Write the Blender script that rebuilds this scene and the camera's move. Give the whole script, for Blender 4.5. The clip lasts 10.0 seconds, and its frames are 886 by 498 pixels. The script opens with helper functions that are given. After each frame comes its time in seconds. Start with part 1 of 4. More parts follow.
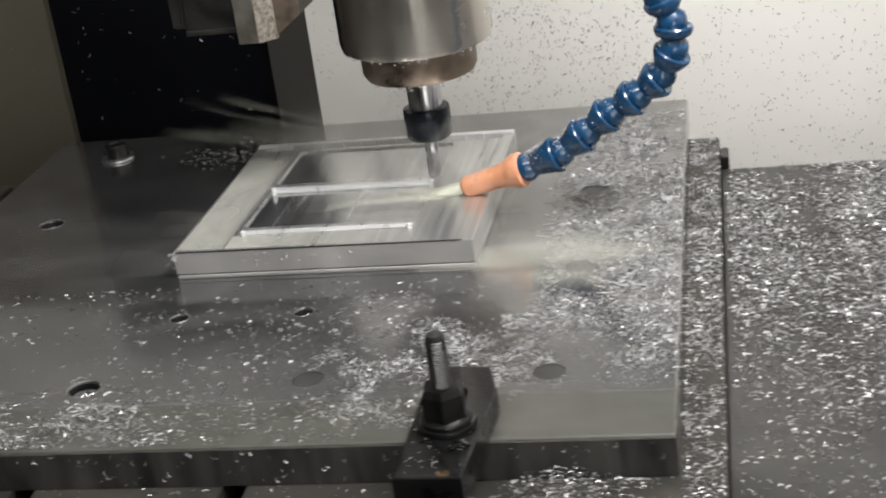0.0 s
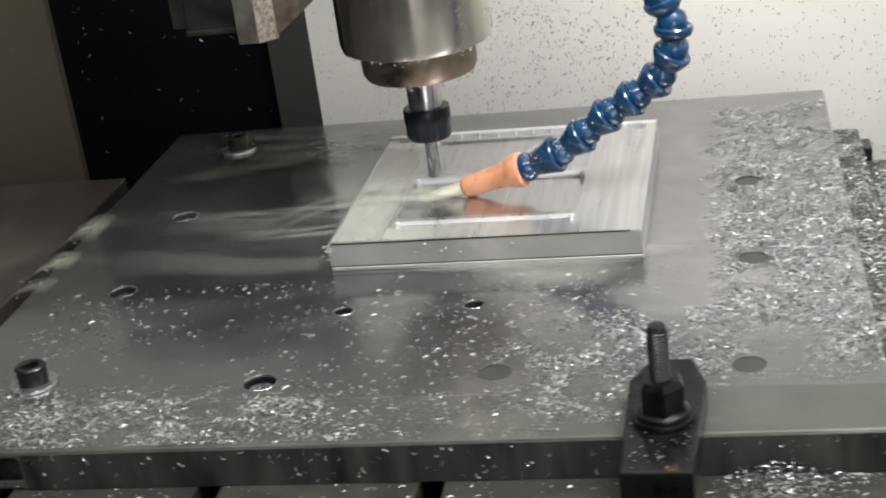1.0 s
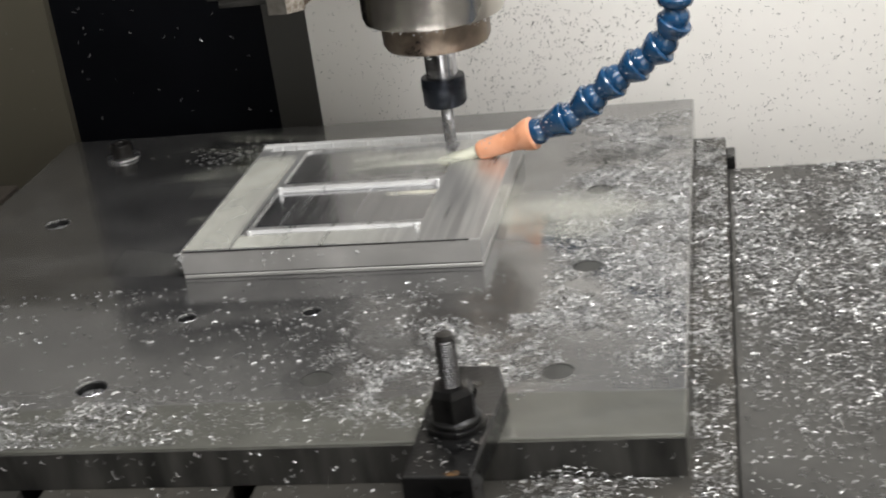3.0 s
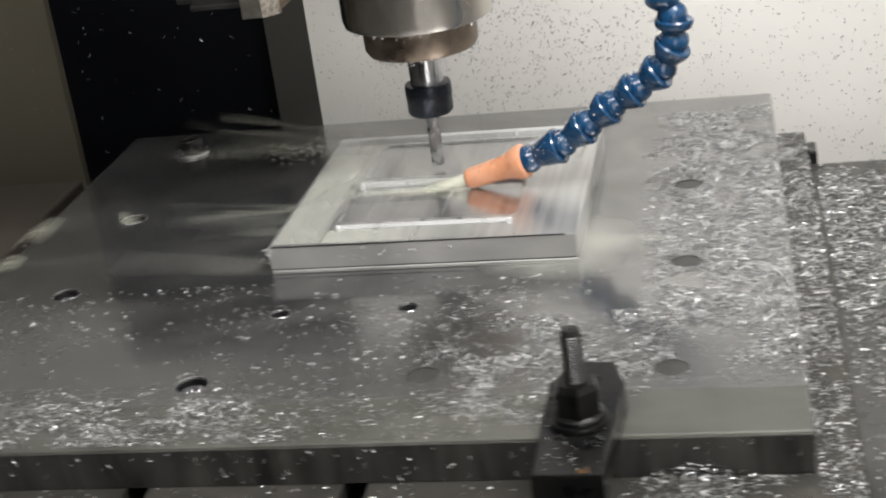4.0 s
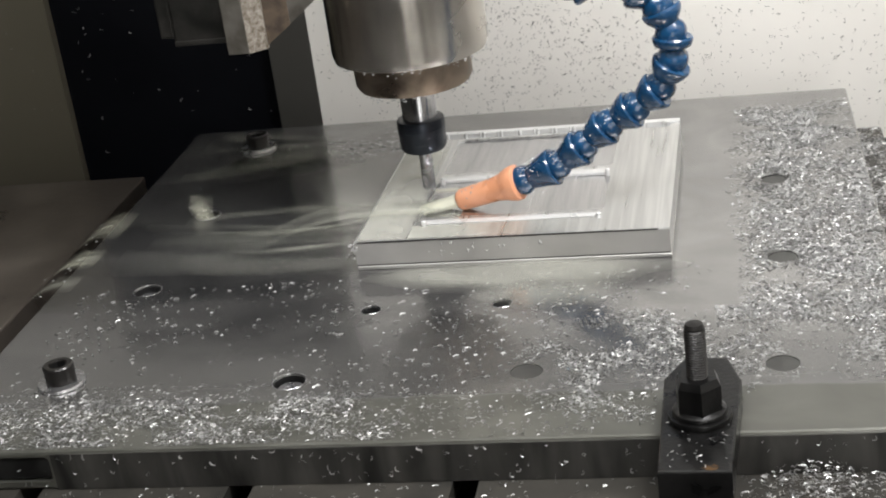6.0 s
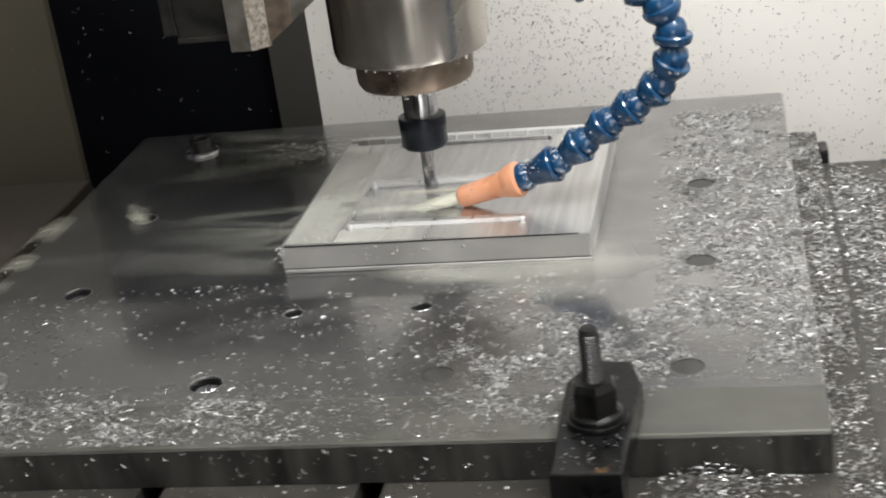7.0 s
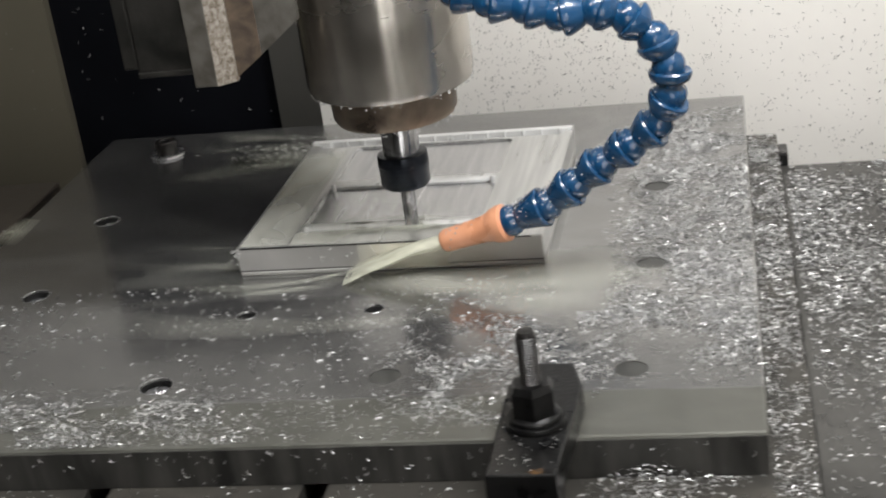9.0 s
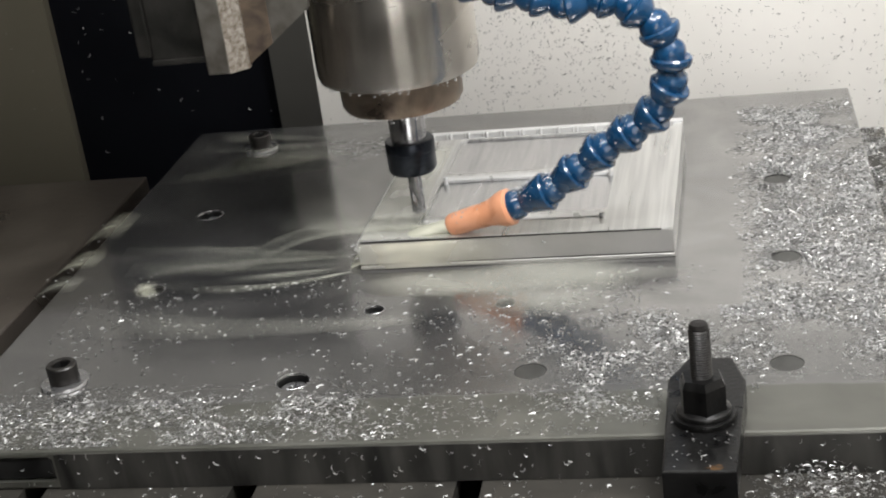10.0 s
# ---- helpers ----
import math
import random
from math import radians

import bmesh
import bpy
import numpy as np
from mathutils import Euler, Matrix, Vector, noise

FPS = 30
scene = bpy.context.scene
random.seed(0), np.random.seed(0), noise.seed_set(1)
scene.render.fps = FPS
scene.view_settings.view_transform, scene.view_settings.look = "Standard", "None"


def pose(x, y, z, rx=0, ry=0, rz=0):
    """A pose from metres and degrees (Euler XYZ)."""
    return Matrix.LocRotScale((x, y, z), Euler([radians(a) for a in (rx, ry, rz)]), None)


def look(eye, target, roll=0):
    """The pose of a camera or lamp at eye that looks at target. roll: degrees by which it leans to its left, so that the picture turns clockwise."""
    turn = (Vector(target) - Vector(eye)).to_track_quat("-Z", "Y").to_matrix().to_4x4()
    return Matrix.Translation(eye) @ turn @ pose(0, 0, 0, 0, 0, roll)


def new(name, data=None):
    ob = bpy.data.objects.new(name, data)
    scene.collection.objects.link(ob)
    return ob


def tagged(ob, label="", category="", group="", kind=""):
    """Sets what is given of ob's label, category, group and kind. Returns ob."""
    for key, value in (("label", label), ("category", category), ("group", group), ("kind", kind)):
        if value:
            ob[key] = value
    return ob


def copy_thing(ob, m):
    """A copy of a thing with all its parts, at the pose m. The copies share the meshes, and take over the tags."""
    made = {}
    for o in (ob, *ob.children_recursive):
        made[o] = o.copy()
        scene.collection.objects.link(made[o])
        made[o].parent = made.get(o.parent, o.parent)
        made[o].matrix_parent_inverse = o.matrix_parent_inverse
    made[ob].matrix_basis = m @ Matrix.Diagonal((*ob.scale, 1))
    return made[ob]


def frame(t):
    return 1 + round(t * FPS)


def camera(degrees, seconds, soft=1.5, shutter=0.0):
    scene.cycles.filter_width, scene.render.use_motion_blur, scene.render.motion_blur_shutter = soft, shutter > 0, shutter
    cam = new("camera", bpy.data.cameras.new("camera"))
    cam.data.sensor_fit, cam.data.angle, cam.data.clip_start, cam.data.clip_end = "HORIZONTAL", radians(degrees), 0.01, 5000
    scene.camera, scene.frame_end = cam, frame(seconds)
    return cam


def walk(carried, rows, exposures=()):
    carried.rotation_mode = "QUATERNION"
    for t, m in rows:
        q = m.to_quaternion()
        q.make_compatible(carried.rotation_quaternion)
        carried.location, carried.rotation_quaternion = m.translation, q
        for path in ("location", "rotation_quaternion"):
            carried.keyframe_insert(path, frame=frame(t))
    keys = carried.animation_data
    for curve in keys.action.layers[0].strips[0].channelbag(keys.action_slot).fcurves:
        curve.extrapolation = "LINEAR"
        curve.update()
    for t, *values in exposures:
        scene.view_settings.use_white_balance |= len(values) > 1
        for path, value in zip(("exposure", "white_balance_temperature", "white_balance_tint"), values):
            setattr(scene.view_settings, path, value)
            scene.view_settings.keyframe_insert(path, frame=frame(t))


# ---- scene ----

# ---------------------------------------------------------------- camera
cam = camera(33.25, 10.0, soft=2.0, shutter=0.5)
EYE_POSE = pose(0, 0, 0.5, 66.873, 7.275, 9.202)
walk(cam, [(0.0, EYE_POSE), (10.0, EYE_POSE)])

# feed of the table along x, and of the milling head along y and z
TABLE_X = [(0.0, -.1622), (0.5, -.0934), (1.0, -.0228), (1.1, -.0098), (1.2, -.0010), (1.3, .0026), (1.4, .0034),
           (1.8, .0034), (1.9, -.0020), (2.0, -.0154), (2.5, -.0858), (2.7, -.1140), (3.0, -.1560), (3.15, -.1720),
           (3.3, -.1770), (3.45, -.1740), (3.6, -.1560), (3.8, -.1181), (4.0, -.0759), (4.1, -.0545), (4.2, -.0330),
           (4.3, -.0115), (4.4, -.0016), (4.5, 0.0), (6.4, 0.0), (6.5, -.0011), (6.6, -.0085), (6.7, -.0222), (7.0, -.0647),
           (7.5, -.1355), (7.7, -.1625), (7.8, -.1705), (7.9, -.1742), (8.0, -.1750), (8.3, -.1750), (8.4, -.1740),
           (8.5, -.1693), (8.6, -.1595), (8.7, -.1465), (9.0, -.1042), (9.5, -.0337), (9.6, -.0204), (9.7, -.0090),
           (9.8, -.0010), (9.9, .0022), (10.0, .0027)]
HEAD_Y = [(0.0, 0.0), (1.15, 0.0), (1.25, .0035), (1.5, .0370), (1.8, .0790), (1.9, .0905), (2.0, .0940), (3.15, .0940),
          (3.3, .0900), (3.6, .0690), (3.8, .0480), (4.0, .0205), (4.2, -.0090), (4.4, -.0290), (4.5, -.0310), (6.35, -.0310),
          (6.5, -.0300), (6.7, -.0240), (7.0, -.0235), (7.75, -.0235), (7.85, -.0280), (8.0, -.0485), (8.3, -.0920),
          (8.4, -.1075), (8.5, -.1165), (8.6, -.1195), (9.7, -.1200), (9.8, -.1150), (10.0, -.0865)]
HEAD_Z = [(0.0, 0.0), (3.1, 0.0), (3.25, .0080), (3.4, .0167), (4.4, .0165), (4.5, .0150), (5.0, .0042), (5.2, .0010), (5.4, 0.0), (10.0, 0.0)]


def along(rows, t):
    return float(np.interp(t, [r[0] for r in rows], [r[1] for r in rows]))


# ---------------------------------------------------------------- light
world = bpy.data.worlds.new("world")
scene.world = world
world.use_nodes = True
world.node_tree.nodes["Background"].inputs[0].default_value = (1.0, 0.97, 0.92, 1)
world.node_tree.nodes["Background"].inputs[1].default_value = 0.15
scene.view_settings.exposure = -0.12


def area_lamp(name, x, y, z, target, sx, sy, watts, colour):
    lamp = bpy.data.lights.new(name, "AREA")
    lamp.shape, lamp.size, lamp.size_y, lamp.energy, lamp.color = "RECTANGLE", sx, sy, watts, colour
    ob = new(name, lamp)
    ob.matrix_world = look((x, y, z), target)
    return ob


area_lamp("work_lamp_tube", -.25, .40, 1.14, (-.45, 1.1, 0), .9, .10, 11.5, (1.0, .993, .995))
area_lamp("enclosure_lamp", .38, .80, 1.14, (.12, 1.62, .05), .40, .25, 20.0, (1.0, .993, .995))

# ---------------------------------------------------------------- materials


def material(name):
    m = bpy.data.materials.new(name)
    m.use_nodes = True
    return m, m.node_tree.nodes, m.node_tree.links, m.node_tree.nodes["Principled BSDF"]


def ramp_node(nodes, stops):
    n = nodes.new("ShaderNodeValToRGB")
    e = n.color_ramp.elements
    while len(e) < len(stops):
        e.new(0.5)
    for s, (p, c) in zip(e, stops):
        s.position = p
        s.color = (*c, 1) if len(c) == 3 else c
    return n


def grey(v):
    return (v, v, v)


def noise_node(nodes, links, scale, detail=4.0, stretch=None, distortion=0.0):
    tc = nodes.new("ShaderNodeTexCoord")
    n = nodes.new("ShaderNodeTexNoise")
    n.inputs["Scale"].default_value = scale
    n.inputs["Detail"].default_value = detail
    n.inputs["Distortion"].default_value = distortion
    if stretch:
        mp = nodes.new("ShaderNodeMapping")
        mp.inputs["Scale"].default_value = stretch
        links.new(tc.outputs["Object"], mp.inputs[0])
        links.new(mp.outputs[0], n.inputs["Vector"])
    else:
        links.new(tc.outputs["Object"], n.inputs["Vector"])
    return n


def surface(name, low, high, rough=(.4, .6), metal=0.0, scale=8.0, fine=150.0, bump=.1, bump_m=.0005, stretch=None, coat=0.0, fine_stretch=None):
    """Two colours mixed by coarse stains, a roughness that varies, and fine relief."""
    m, nodes, links, b = material(name)
    big = noise_node(nodes, links, scale, 5.0, stretch, .4)
    cr = ramp_node(nodes, [(.32, low), (.68, high)])
    links.new(big.outputs[0], cr.inputs[0])
    links.new(cr.outputs[0], b.inputs["Base Color"])
    small = noise_node(nodes, links, fine, 3.0, fine_stretch)
    mr = nodes.new("ShaderNodeMapRange")
    mr.inputs["From Min"].default_value, mr.inputs["From Max"].default_value = .3, .7
    mr.inputs["To Min"].default_value, mr.inputs["To Max"].default_value = rough
    links.new(big.outputs[0], mr.inputs[0])
    links.new(mr.outputs[0], b.inputs["Roughness"])
    bp = nodes.new("ShaderNodeBump")
    bp.inputs["Strength"].default_value, bp.inputs["Distance"].default_value = bump, bump_m
    links.new(small.outputs[0], bp.inputs["Height"])
    links.new(bp.outputs[0], b.inputs["Normal"])
    b.inputs["Metallic"].default_value = metal
    b.inputs["Coat Weight"].default_value = coat
    b.inputs["Coat Roughness"].default_value = .08
    return m


def wet_plate(name):
    """Ground steel under a mirror-like wet film, dulled by dried coolant haze in smeared patches and along its front strip."""
    m, nodes, links, b = material(name)

    def mixed(factor, a, c):
        mix = nodes.new("ShaderNodeMix")
        mix.data_type = "RGBA"
        links.new(factor, mix.inputs["Factor"])
        for socket, v in ((mix.inputs[6], a), (mix.inputs[7], c)):
            if isinstance(v, tuple):
                socket.default_value = (*v, 1)
            else:
                links.new(v, socket)
        return mix.outputs[2]
    grain = noise_node(nodes, links, 9.0, 7.0, None, 1.6)
    patch = noise_node(nodes, links, 1.0, 7.0, (4.0, 7.5, 4.0), 1.4)
    haze = ramp_node(nodes, [(.36, grey(.05)), (.54, grey(.25)), (.84, grey(1))])
    links.new(patch.outputs[0], haze.inputs[0])
    steel = ramp_node(nodes, [(.3, (.25, .249, .252)), (.7, (.37, .367, .365))])
    links.new(grain.outputs[0], steel.inputs[0])
    # the dried strip along the front, with a ragged inner border
    tc = nodes.new("ShaderNodeTexCoord")
    xyz = nodes.new("ShaderNodeSeparateXYZ")
    links.new(tc.outputs["Object"], xyz.inputs[0])
    rag = noise_node(nodes, links, 26.0, 4.0)
    wob = nodes.new("ShaderNodeMath")
    wob.operation = "MULTIPLY_ADD"
    wob.inputs[1].default_value = .010
    links.new(rag.outputs[0], wob.inputs[0])
    links.new(xyz.outputs["Y"], wob.inputs[2])
    strip = nodes.new("ShaderNodeMapRange")
    strip.inputs["From Min"].default_value, strip.inputs["From Max"].default_value = -.2755, -.2785
    links.new(wob.outputs[0], strip.inputs[0])
    film = ramp_node(nodes, [(.35, (.100, .100, .086)), (.7, (.155, .155, .136))])
    links.new(grain.outputs[0], film.inputs[0])
    # the coolant keeps the rear of the plate washed; the front dries dull
    washed = nodes.new("ShaderNodeMapRange")
    washed.interpolation_type = "SMOOTHSTEP"
    washed.inputs["From Min"].default_value, washed.inputs["From Max"].default_value = -.01, -.22
    washed.inputs["To Max"].default_value = .62
    rag2 = nodes.new("ShaderNodeMath")
    rag2.operation = "MULTIPLY_ADD"
    rag2.inputs[1].default_value = .16
    links.new(patch.outputs[0], rag2.inputs[0])
    links.new(xyz.outputs["Y"], rag2.inputs[2])
    links.new(rag2.outputs[0], washed.inputs[0])
    most = nodes.new("ShaderNodeMath")
    most.operation = "MAXIMUM"
    links.new(haze.outputs[0], most.inputs[0])
    links.new(washed.outputs[0], most.inputs[1])
    haze = most
    colour = mixed(haze.outputs[0], steel.outputs[0], (.200, .198, .186))
    links.new(mixed(strip.outputs[0], colour, film.outputs[0]), b.inputs["Base Color"])
    for socket, wet, dull, dry in (("Metallic", .92, .66, .45), ("Roughness", .11, .38, .42)):
        f = mixed(haze.outputs[0], grey(wet), grey(dull))
        f = mixed(strip.outputs[0], f, grey(dry))
        links.new(f, b.inputs[socket])
    small = noise_node(nodes, links, 34.0, 3.0, (1, 2.2, 1), .6)
    bp = nodes.new("ShaderNodeBump")
    bp.inputs["Strength"].default_value, bp.inputs["Distance"].default_value = .07, .0010
    links.new(small.outputs[0], bp.inputs["Height"])
    links.new(bp.outputs[0], b.inputs["Normal"])
    b.inputs["Coat Weight"].default_value, b.inputs["Coat Roughness"].default_value = .30, .06
    return m


M_PLATE = wet_plate("wet_ground_steel")
M_TABLE = surface("cast_iron_table", (.034, .033, .030), (.072, .066, .056), (.35, .6), .2, 14.0, 200, .25, .0008)
M_EDGE = surface("streaked_plate_edge", (.018, .018, .017), (.085, .082, .075), (.3, .55), .3, 1.0, 120, .3, .0008, stretch=(45, 6, 9))
M_TRAY = surface("dark_way_cover_steel", (.046, .044, .042), (.110, .107, .10), (.25, .5), .6, 6.0, 160, .2, .0006)
M_COVER_WET = surface("wet_brown_way_cover", (.062, .052, .044), (.135, .118, .10), (.22, .45), .4, 9.0, 90, .25, .0008, coat=.2)
M_ALU = surface("milled_aluminium", (.53, .53, .523), (.74, .74, .725), (.26, .40), .82, 7.0, 24, .18, .0005, stretch=(26, .9, 1), fine_stretch=(12, .25, 1))
M_ALU_POCKET = surface("pocket_floor_aluminium", (.50, .50, .51), (.70, .70, .71), (.15, .28), .95, 9.0, 28, .22, .0004, stretch=(22, .9, 1), fine_stretch=(10, .25, 1))
# The block's aluminium, lightened: upright faces would mirror the dark front, so brightness is painted.
M_RIB = surface("lightened_rib_aluminium", (.62, .62, .61), (.74, .74, .73), (.25, .4), .25, 30.0, 120, .15, .0004, fine_stretch=(6, 1, 1))
M_ALU_SIDE = surface("sawn_aluminium_side", (.36, .352, .335), (.47, .46, .44), (.3, .5), .35, 14.0, 120, .15, .0004, fine_stretch=(1, 1, 6))
M_CHIP = surface("aluminium_chip", (.34, .34, .337), (.56, .56, .55), (.28, .50), .75, 60.0, 400, .2, .0002)
M_BLACK = surface("black_oxide_steel", (.002, .002, .0023), (.008, .0078, .0075), (.22, .5), .1, 70.0, 300, .4, .0008, coat=.35)
M_BLACK.node_tree.nodes["Principled BSDF"].inputs["Specular IOR Level"].default_value = .30
M_BOLT = surface("oiled_black_screw", (.008, .0075, .007), (.025, .022, .02), (.25, .5), .3, 60.0, 300, .2, .0003, coat=.2)
M_WASHER = surface("zinc_washer", (.45, .45, .46), (.62, .62, .63), (.2, .35), .9, 50.0, 300, .1, .0002)
M_SPINDLE = surface("turned_steel_housing", (.50, .47, .43), (.64, .61, .56), (.22, .32), 1.0, 5.0, 60, .04, .0003, stretch=(1, 1, 3), fine_stretch=(1, 1, 14))
spin = M_SPINDLE.node_tree
tangent = spin.nodes.new("ShaderNodeTangent")
tangent.direction_type, tangent.axis = "RADIAL", "Z"
spin.links.new(tangent.outputs[0], spin.nodes["Principled BSDF"].inputs["Tangent"])
spin.nodes["Principled BSDF"].inputs["Anisotropic"].default_value = .8
spin.nodes["Principled BSDF"].inputs["Anisotropic Rotation"].default_value = .25
M_RING = surface("stained_steel_ring", (.070, .052, .040), (.30, .24, .185), (.22, .5), .85, 34.0, 200, .2, .0004)
M_SHANK = surface("polished_holder_steel", (.35, .35, .36), (.48, .48, .50), (.15, .25), 1.0, 20.0, 200, .05, .0002)
M_NUT = surface("blued_collet_nut", (.012, .015, .022), (.03, .035, .045), (.22, .35), .7, 40.0, 300, .1, .0003)
M_TOOL = surface("carbide_end_mill", (.30, .30, .31), (.42, .42, .43), (.2, .3), 1.0, 60.0, 300, .1, .0002)
M_HOSE = surface("blue_acetal_hose", (.003, .040, .105), (.006, .060, .155), (.20, .34), 0.0, 60.0, 120, .15, .0006, coat=.7)
M_NOZZLE = surface("orange_acetal_nozzle", (.72, .32, .17), (.83, .40, .235), (.22, .40), 0.0, 50.0, 140, .25, .0007, coat=.5)
M_WALL = surface("cream_enclosure_paint", (.72, .70, .655), (.79, .77, .725), (.4, .55), 0.0, 3.0, 90, .05, .0005)
# Beige far below the back wall's cream: the panel's shade is in the colour.
M_WALL_LEFT = surface("shaded_beige_panel_paint", (.085, .077, .056), (.11, .099, .073), (.4, .55), 0.0, 3.0, 90, .05, .0005)
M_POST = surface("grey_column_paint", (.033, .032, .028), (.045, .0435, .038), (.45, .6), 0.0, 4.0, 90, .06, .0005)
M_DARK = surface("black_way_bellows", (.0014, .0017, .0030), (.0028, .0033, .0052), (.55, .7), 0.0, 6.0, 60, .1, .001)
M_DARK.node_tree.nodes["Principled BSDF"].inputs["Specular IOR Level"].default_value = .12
M_UPPER = surface("grey_unseen_wall_paint", (.17, .167, .158), (.21, .206, .193), (.4, .55), 0.0, 4.0, 90, .06, .0005)
M_LEFT_UPPER = surface("cream_unseen_upper_paint", (.40, .39, .365), (.47, .46, .43), (.4, .55), 0.0, 4.0, 90, .06, .0005)
M_BRACKET = surface("rusty_zinc_bracket", (.062, .055, .045), (.125, .118, .103), (.4, .65), .35, 60.0, 200, .4, .0008)
M_BRACKET_DARK = surface("dirty_dark_bracket", (.012, .012, .011), (.04, .038, .034), (.4, .6), .4, 22.0, 200, .4, .0008)
M_BRACKET_DARK.node_tree.nodes["Principled BSDF"].inputs["Specular IOR Level"].default_value = .2
M_BRACKET_PALE = surface("pitted_pale_zinc", (.11, .085, .06), (.33, .305, .265), (.4, .7), .2, 260.0, 300, .5, .0008)
M_RUSTY = surface("rust_stained_plate", (.035, .024, .016), (.12, .088, .060), (.4, .7), .3, 60.0, 200, .4, .0008)
M_BEAD = surface("wet_fine_swarf", (.55, .55, .54), (.85, .85, .84), (.12, .3), .4, 200.0, 400, .2, .0002)
M_RUST = surface("orange_rust_stain", (.014, .008, .003), (.10, .046, .008), (.8, .95), 0.0, 220.0, 400, .4, .0006)
# Near black: painted shade in holes and slot, also sockets, seam and burr.
M_HOLE = surface("near_black_fill", (.006, .006, .006), (.018, .018, .018), (.3, .5), .2, 60.0, 300, .2, .0004)
M_PLUG = surface("stained_hole_plug", (.05, .05, .047), (.09, .09, .084), (.35, .55), .35, 60.0, 300, .2, .0004)
M_SPECK = surface("damp_wall_swarf", (.05, .05, .048), (.34, .335, .32), (.3, .5), .6, 300.0, 400, .2, .0002)


def coolant(name, density, streak, scale_from=(.30, .72), tint=(.66, .67, .57)):
    """Milky coolant: cream fluid, thinned out by streaks along its flow and towards its rim (the 'depth' of each corner)."""
    m, nodes, links, b = material(name)
    b.inputs["Base Color"].default_value = (*tint, 1)
    b.inputs["Roughness"].default_value = .22
    b.inputs["IOR"].default_value = 1.33
    n = noise_node(nodes, links, 1.0, 2.5, streak, .15)
    mr = nodes.new("ShaderNodeMapRange")
    mr.inputs["From Min"].default_value, mr.inputs["From Max"].default_value = scale_from
    mr.inputs["To Min"].default_value, mr.inputs["To Max"].default_value = density
    links.new(n.outputs[0], mr.inputs[0])
    at = nodes.new("ShaderNodeAttribute")
    at.attribute_name = "depth"
    mul = nodes.new("ShaderNodeMath")
    mul.operation = "MULTIPLY"
    links.new(mr.outputs[0], mul.inputs[0])
    links.new(at.outputs["Fac"], mul.inputs[1])
    links.new(mul.outputs[0], b.inputs["Alpha"])
    return m


M_JET = coolant("coolant_jet", (.50, .88), (14, 90, 90), tint=(.76, .76, .62))
M_SHEET = coolant("coolant_sheet", (.04, .62), (7, 42, 12), (.36, .72))
M_POOL = coolant("coolant_pool", (.30, .62), (9, 16, 9), (.32, .66), (.60, .60, .53))
M_MILK = coolant("coolant_milk", (.72, 1.0), (18, 14, 26), (.28, .60), (.86, .83, .67))
M_FILM = coolant("coolant_film", (.45, .88), (16, 12, 16), (.30, .62), (.68, .68, .605))

# ---------------------------------------------------------------- mesh helpers


def thing(name, at, label, category, group=""):
    ob = new(name)
    ob.empty_display_size = .02
    ob.location = at
    ob["base"] = tuple(at)
    return tagged(ob, label, category, group)


def finish(bm, smooth=None):
    bmesh.ops.recalc_face_normals(bm, faces=bm.faces[:])
    if smooth is not None:
        for f in bm.faces:
            f.smooth = True
        for e in bm.edges:
            if len(e.link_faces) == 2 and e.calc_face_angle(0) > radians(smooth):
                e.smooth = False


def part(name, bm, mat, parent=None, label="", smooth=None, kind=""):
    """Links a bmesh, drawn in world metres, as one mesh under a thing."""
    finish(bm, smooth)
    me = bpy.data.meshes.new(name)
    at = Vector((0, 0, 0))
    p = parent
    while p:
        at += p.location
        p = p.parent
    bmesh.ops.translate(bm, verts=bm.verts[:], vec=-at)
    bm.to_mesh(me)
    bm.free()
    me.materials.append(mat)
    ob = new(name, me)
    ob.parent = parent
    return tagged(ob, label, "", "", kind)


def box(bm, x0, x1, y0, y1, z0, z1):
    vs = [bm.verts.new((x, y, z)) for x in (x0, x1) for y in (y0, y1) for z in (z0, z1)]
    for q in ((0, 1, 3, 2), (4, 6, 7, 5), (0, 4, 5, 1), (2, 3, 7, 6), (0, 2, 6, 4), (1, 5, 7, 3)):
        bm.faces.new([vs[i] for i in q])
    return vs


def block(x0, x1, y0, y1, z0, z1, bevel=0.0, segments=2):
    bm = bmesh.new()
    box(bm, x0, x1, y0, y1, z0, z1)
    if bevel:
        bmesh.ops.recalc_face_normals(bm, faces=bm.faces[:])
        bmesh.ops.bevel(bm, geom=bm.edges[:], offset=bevel, segments=segments, profile=.5, affect="EDGES")
    return bm


def lathe(profile, at=(0, 0, 0), turn=None, segments=40):
    """Turns (radius, height) pairs about z, then places the result."""
    bm = bmesh.new()
    rings = []
    for r, h in profile:
        if r < 1e-6:
            rings.append([bm.verts.new((0, 0, h))])
        else:
            rings.append([bm.verts.new((r * math.cos(2 * math.pi * k / segments), r * math.sin(2 * math.pi * k / segments), h)) for k in range(segments)])
    for a, b in zip(rings, rings[1:]):
        for k in range(segments):
            j = (k + 1) % segments
            if len(a) == 1 and len(b) == 1:
                continue
            if len(a) == 1:
                bm.faces.new((a[0], b[k], b[j]))
            elif len(b) == 1:
                bm.faces.new((a[k], a[j], b[0]))
            else:
                bm.faces.new((a[k], a[j], b[j], b[k]))
    m = Matrix.Translation(at) @ (turn.to_4x4() if turn else Matrix())
    bmesh.ops.transform(bm, matrix=m, verts=bm.verts[:])
    return bm


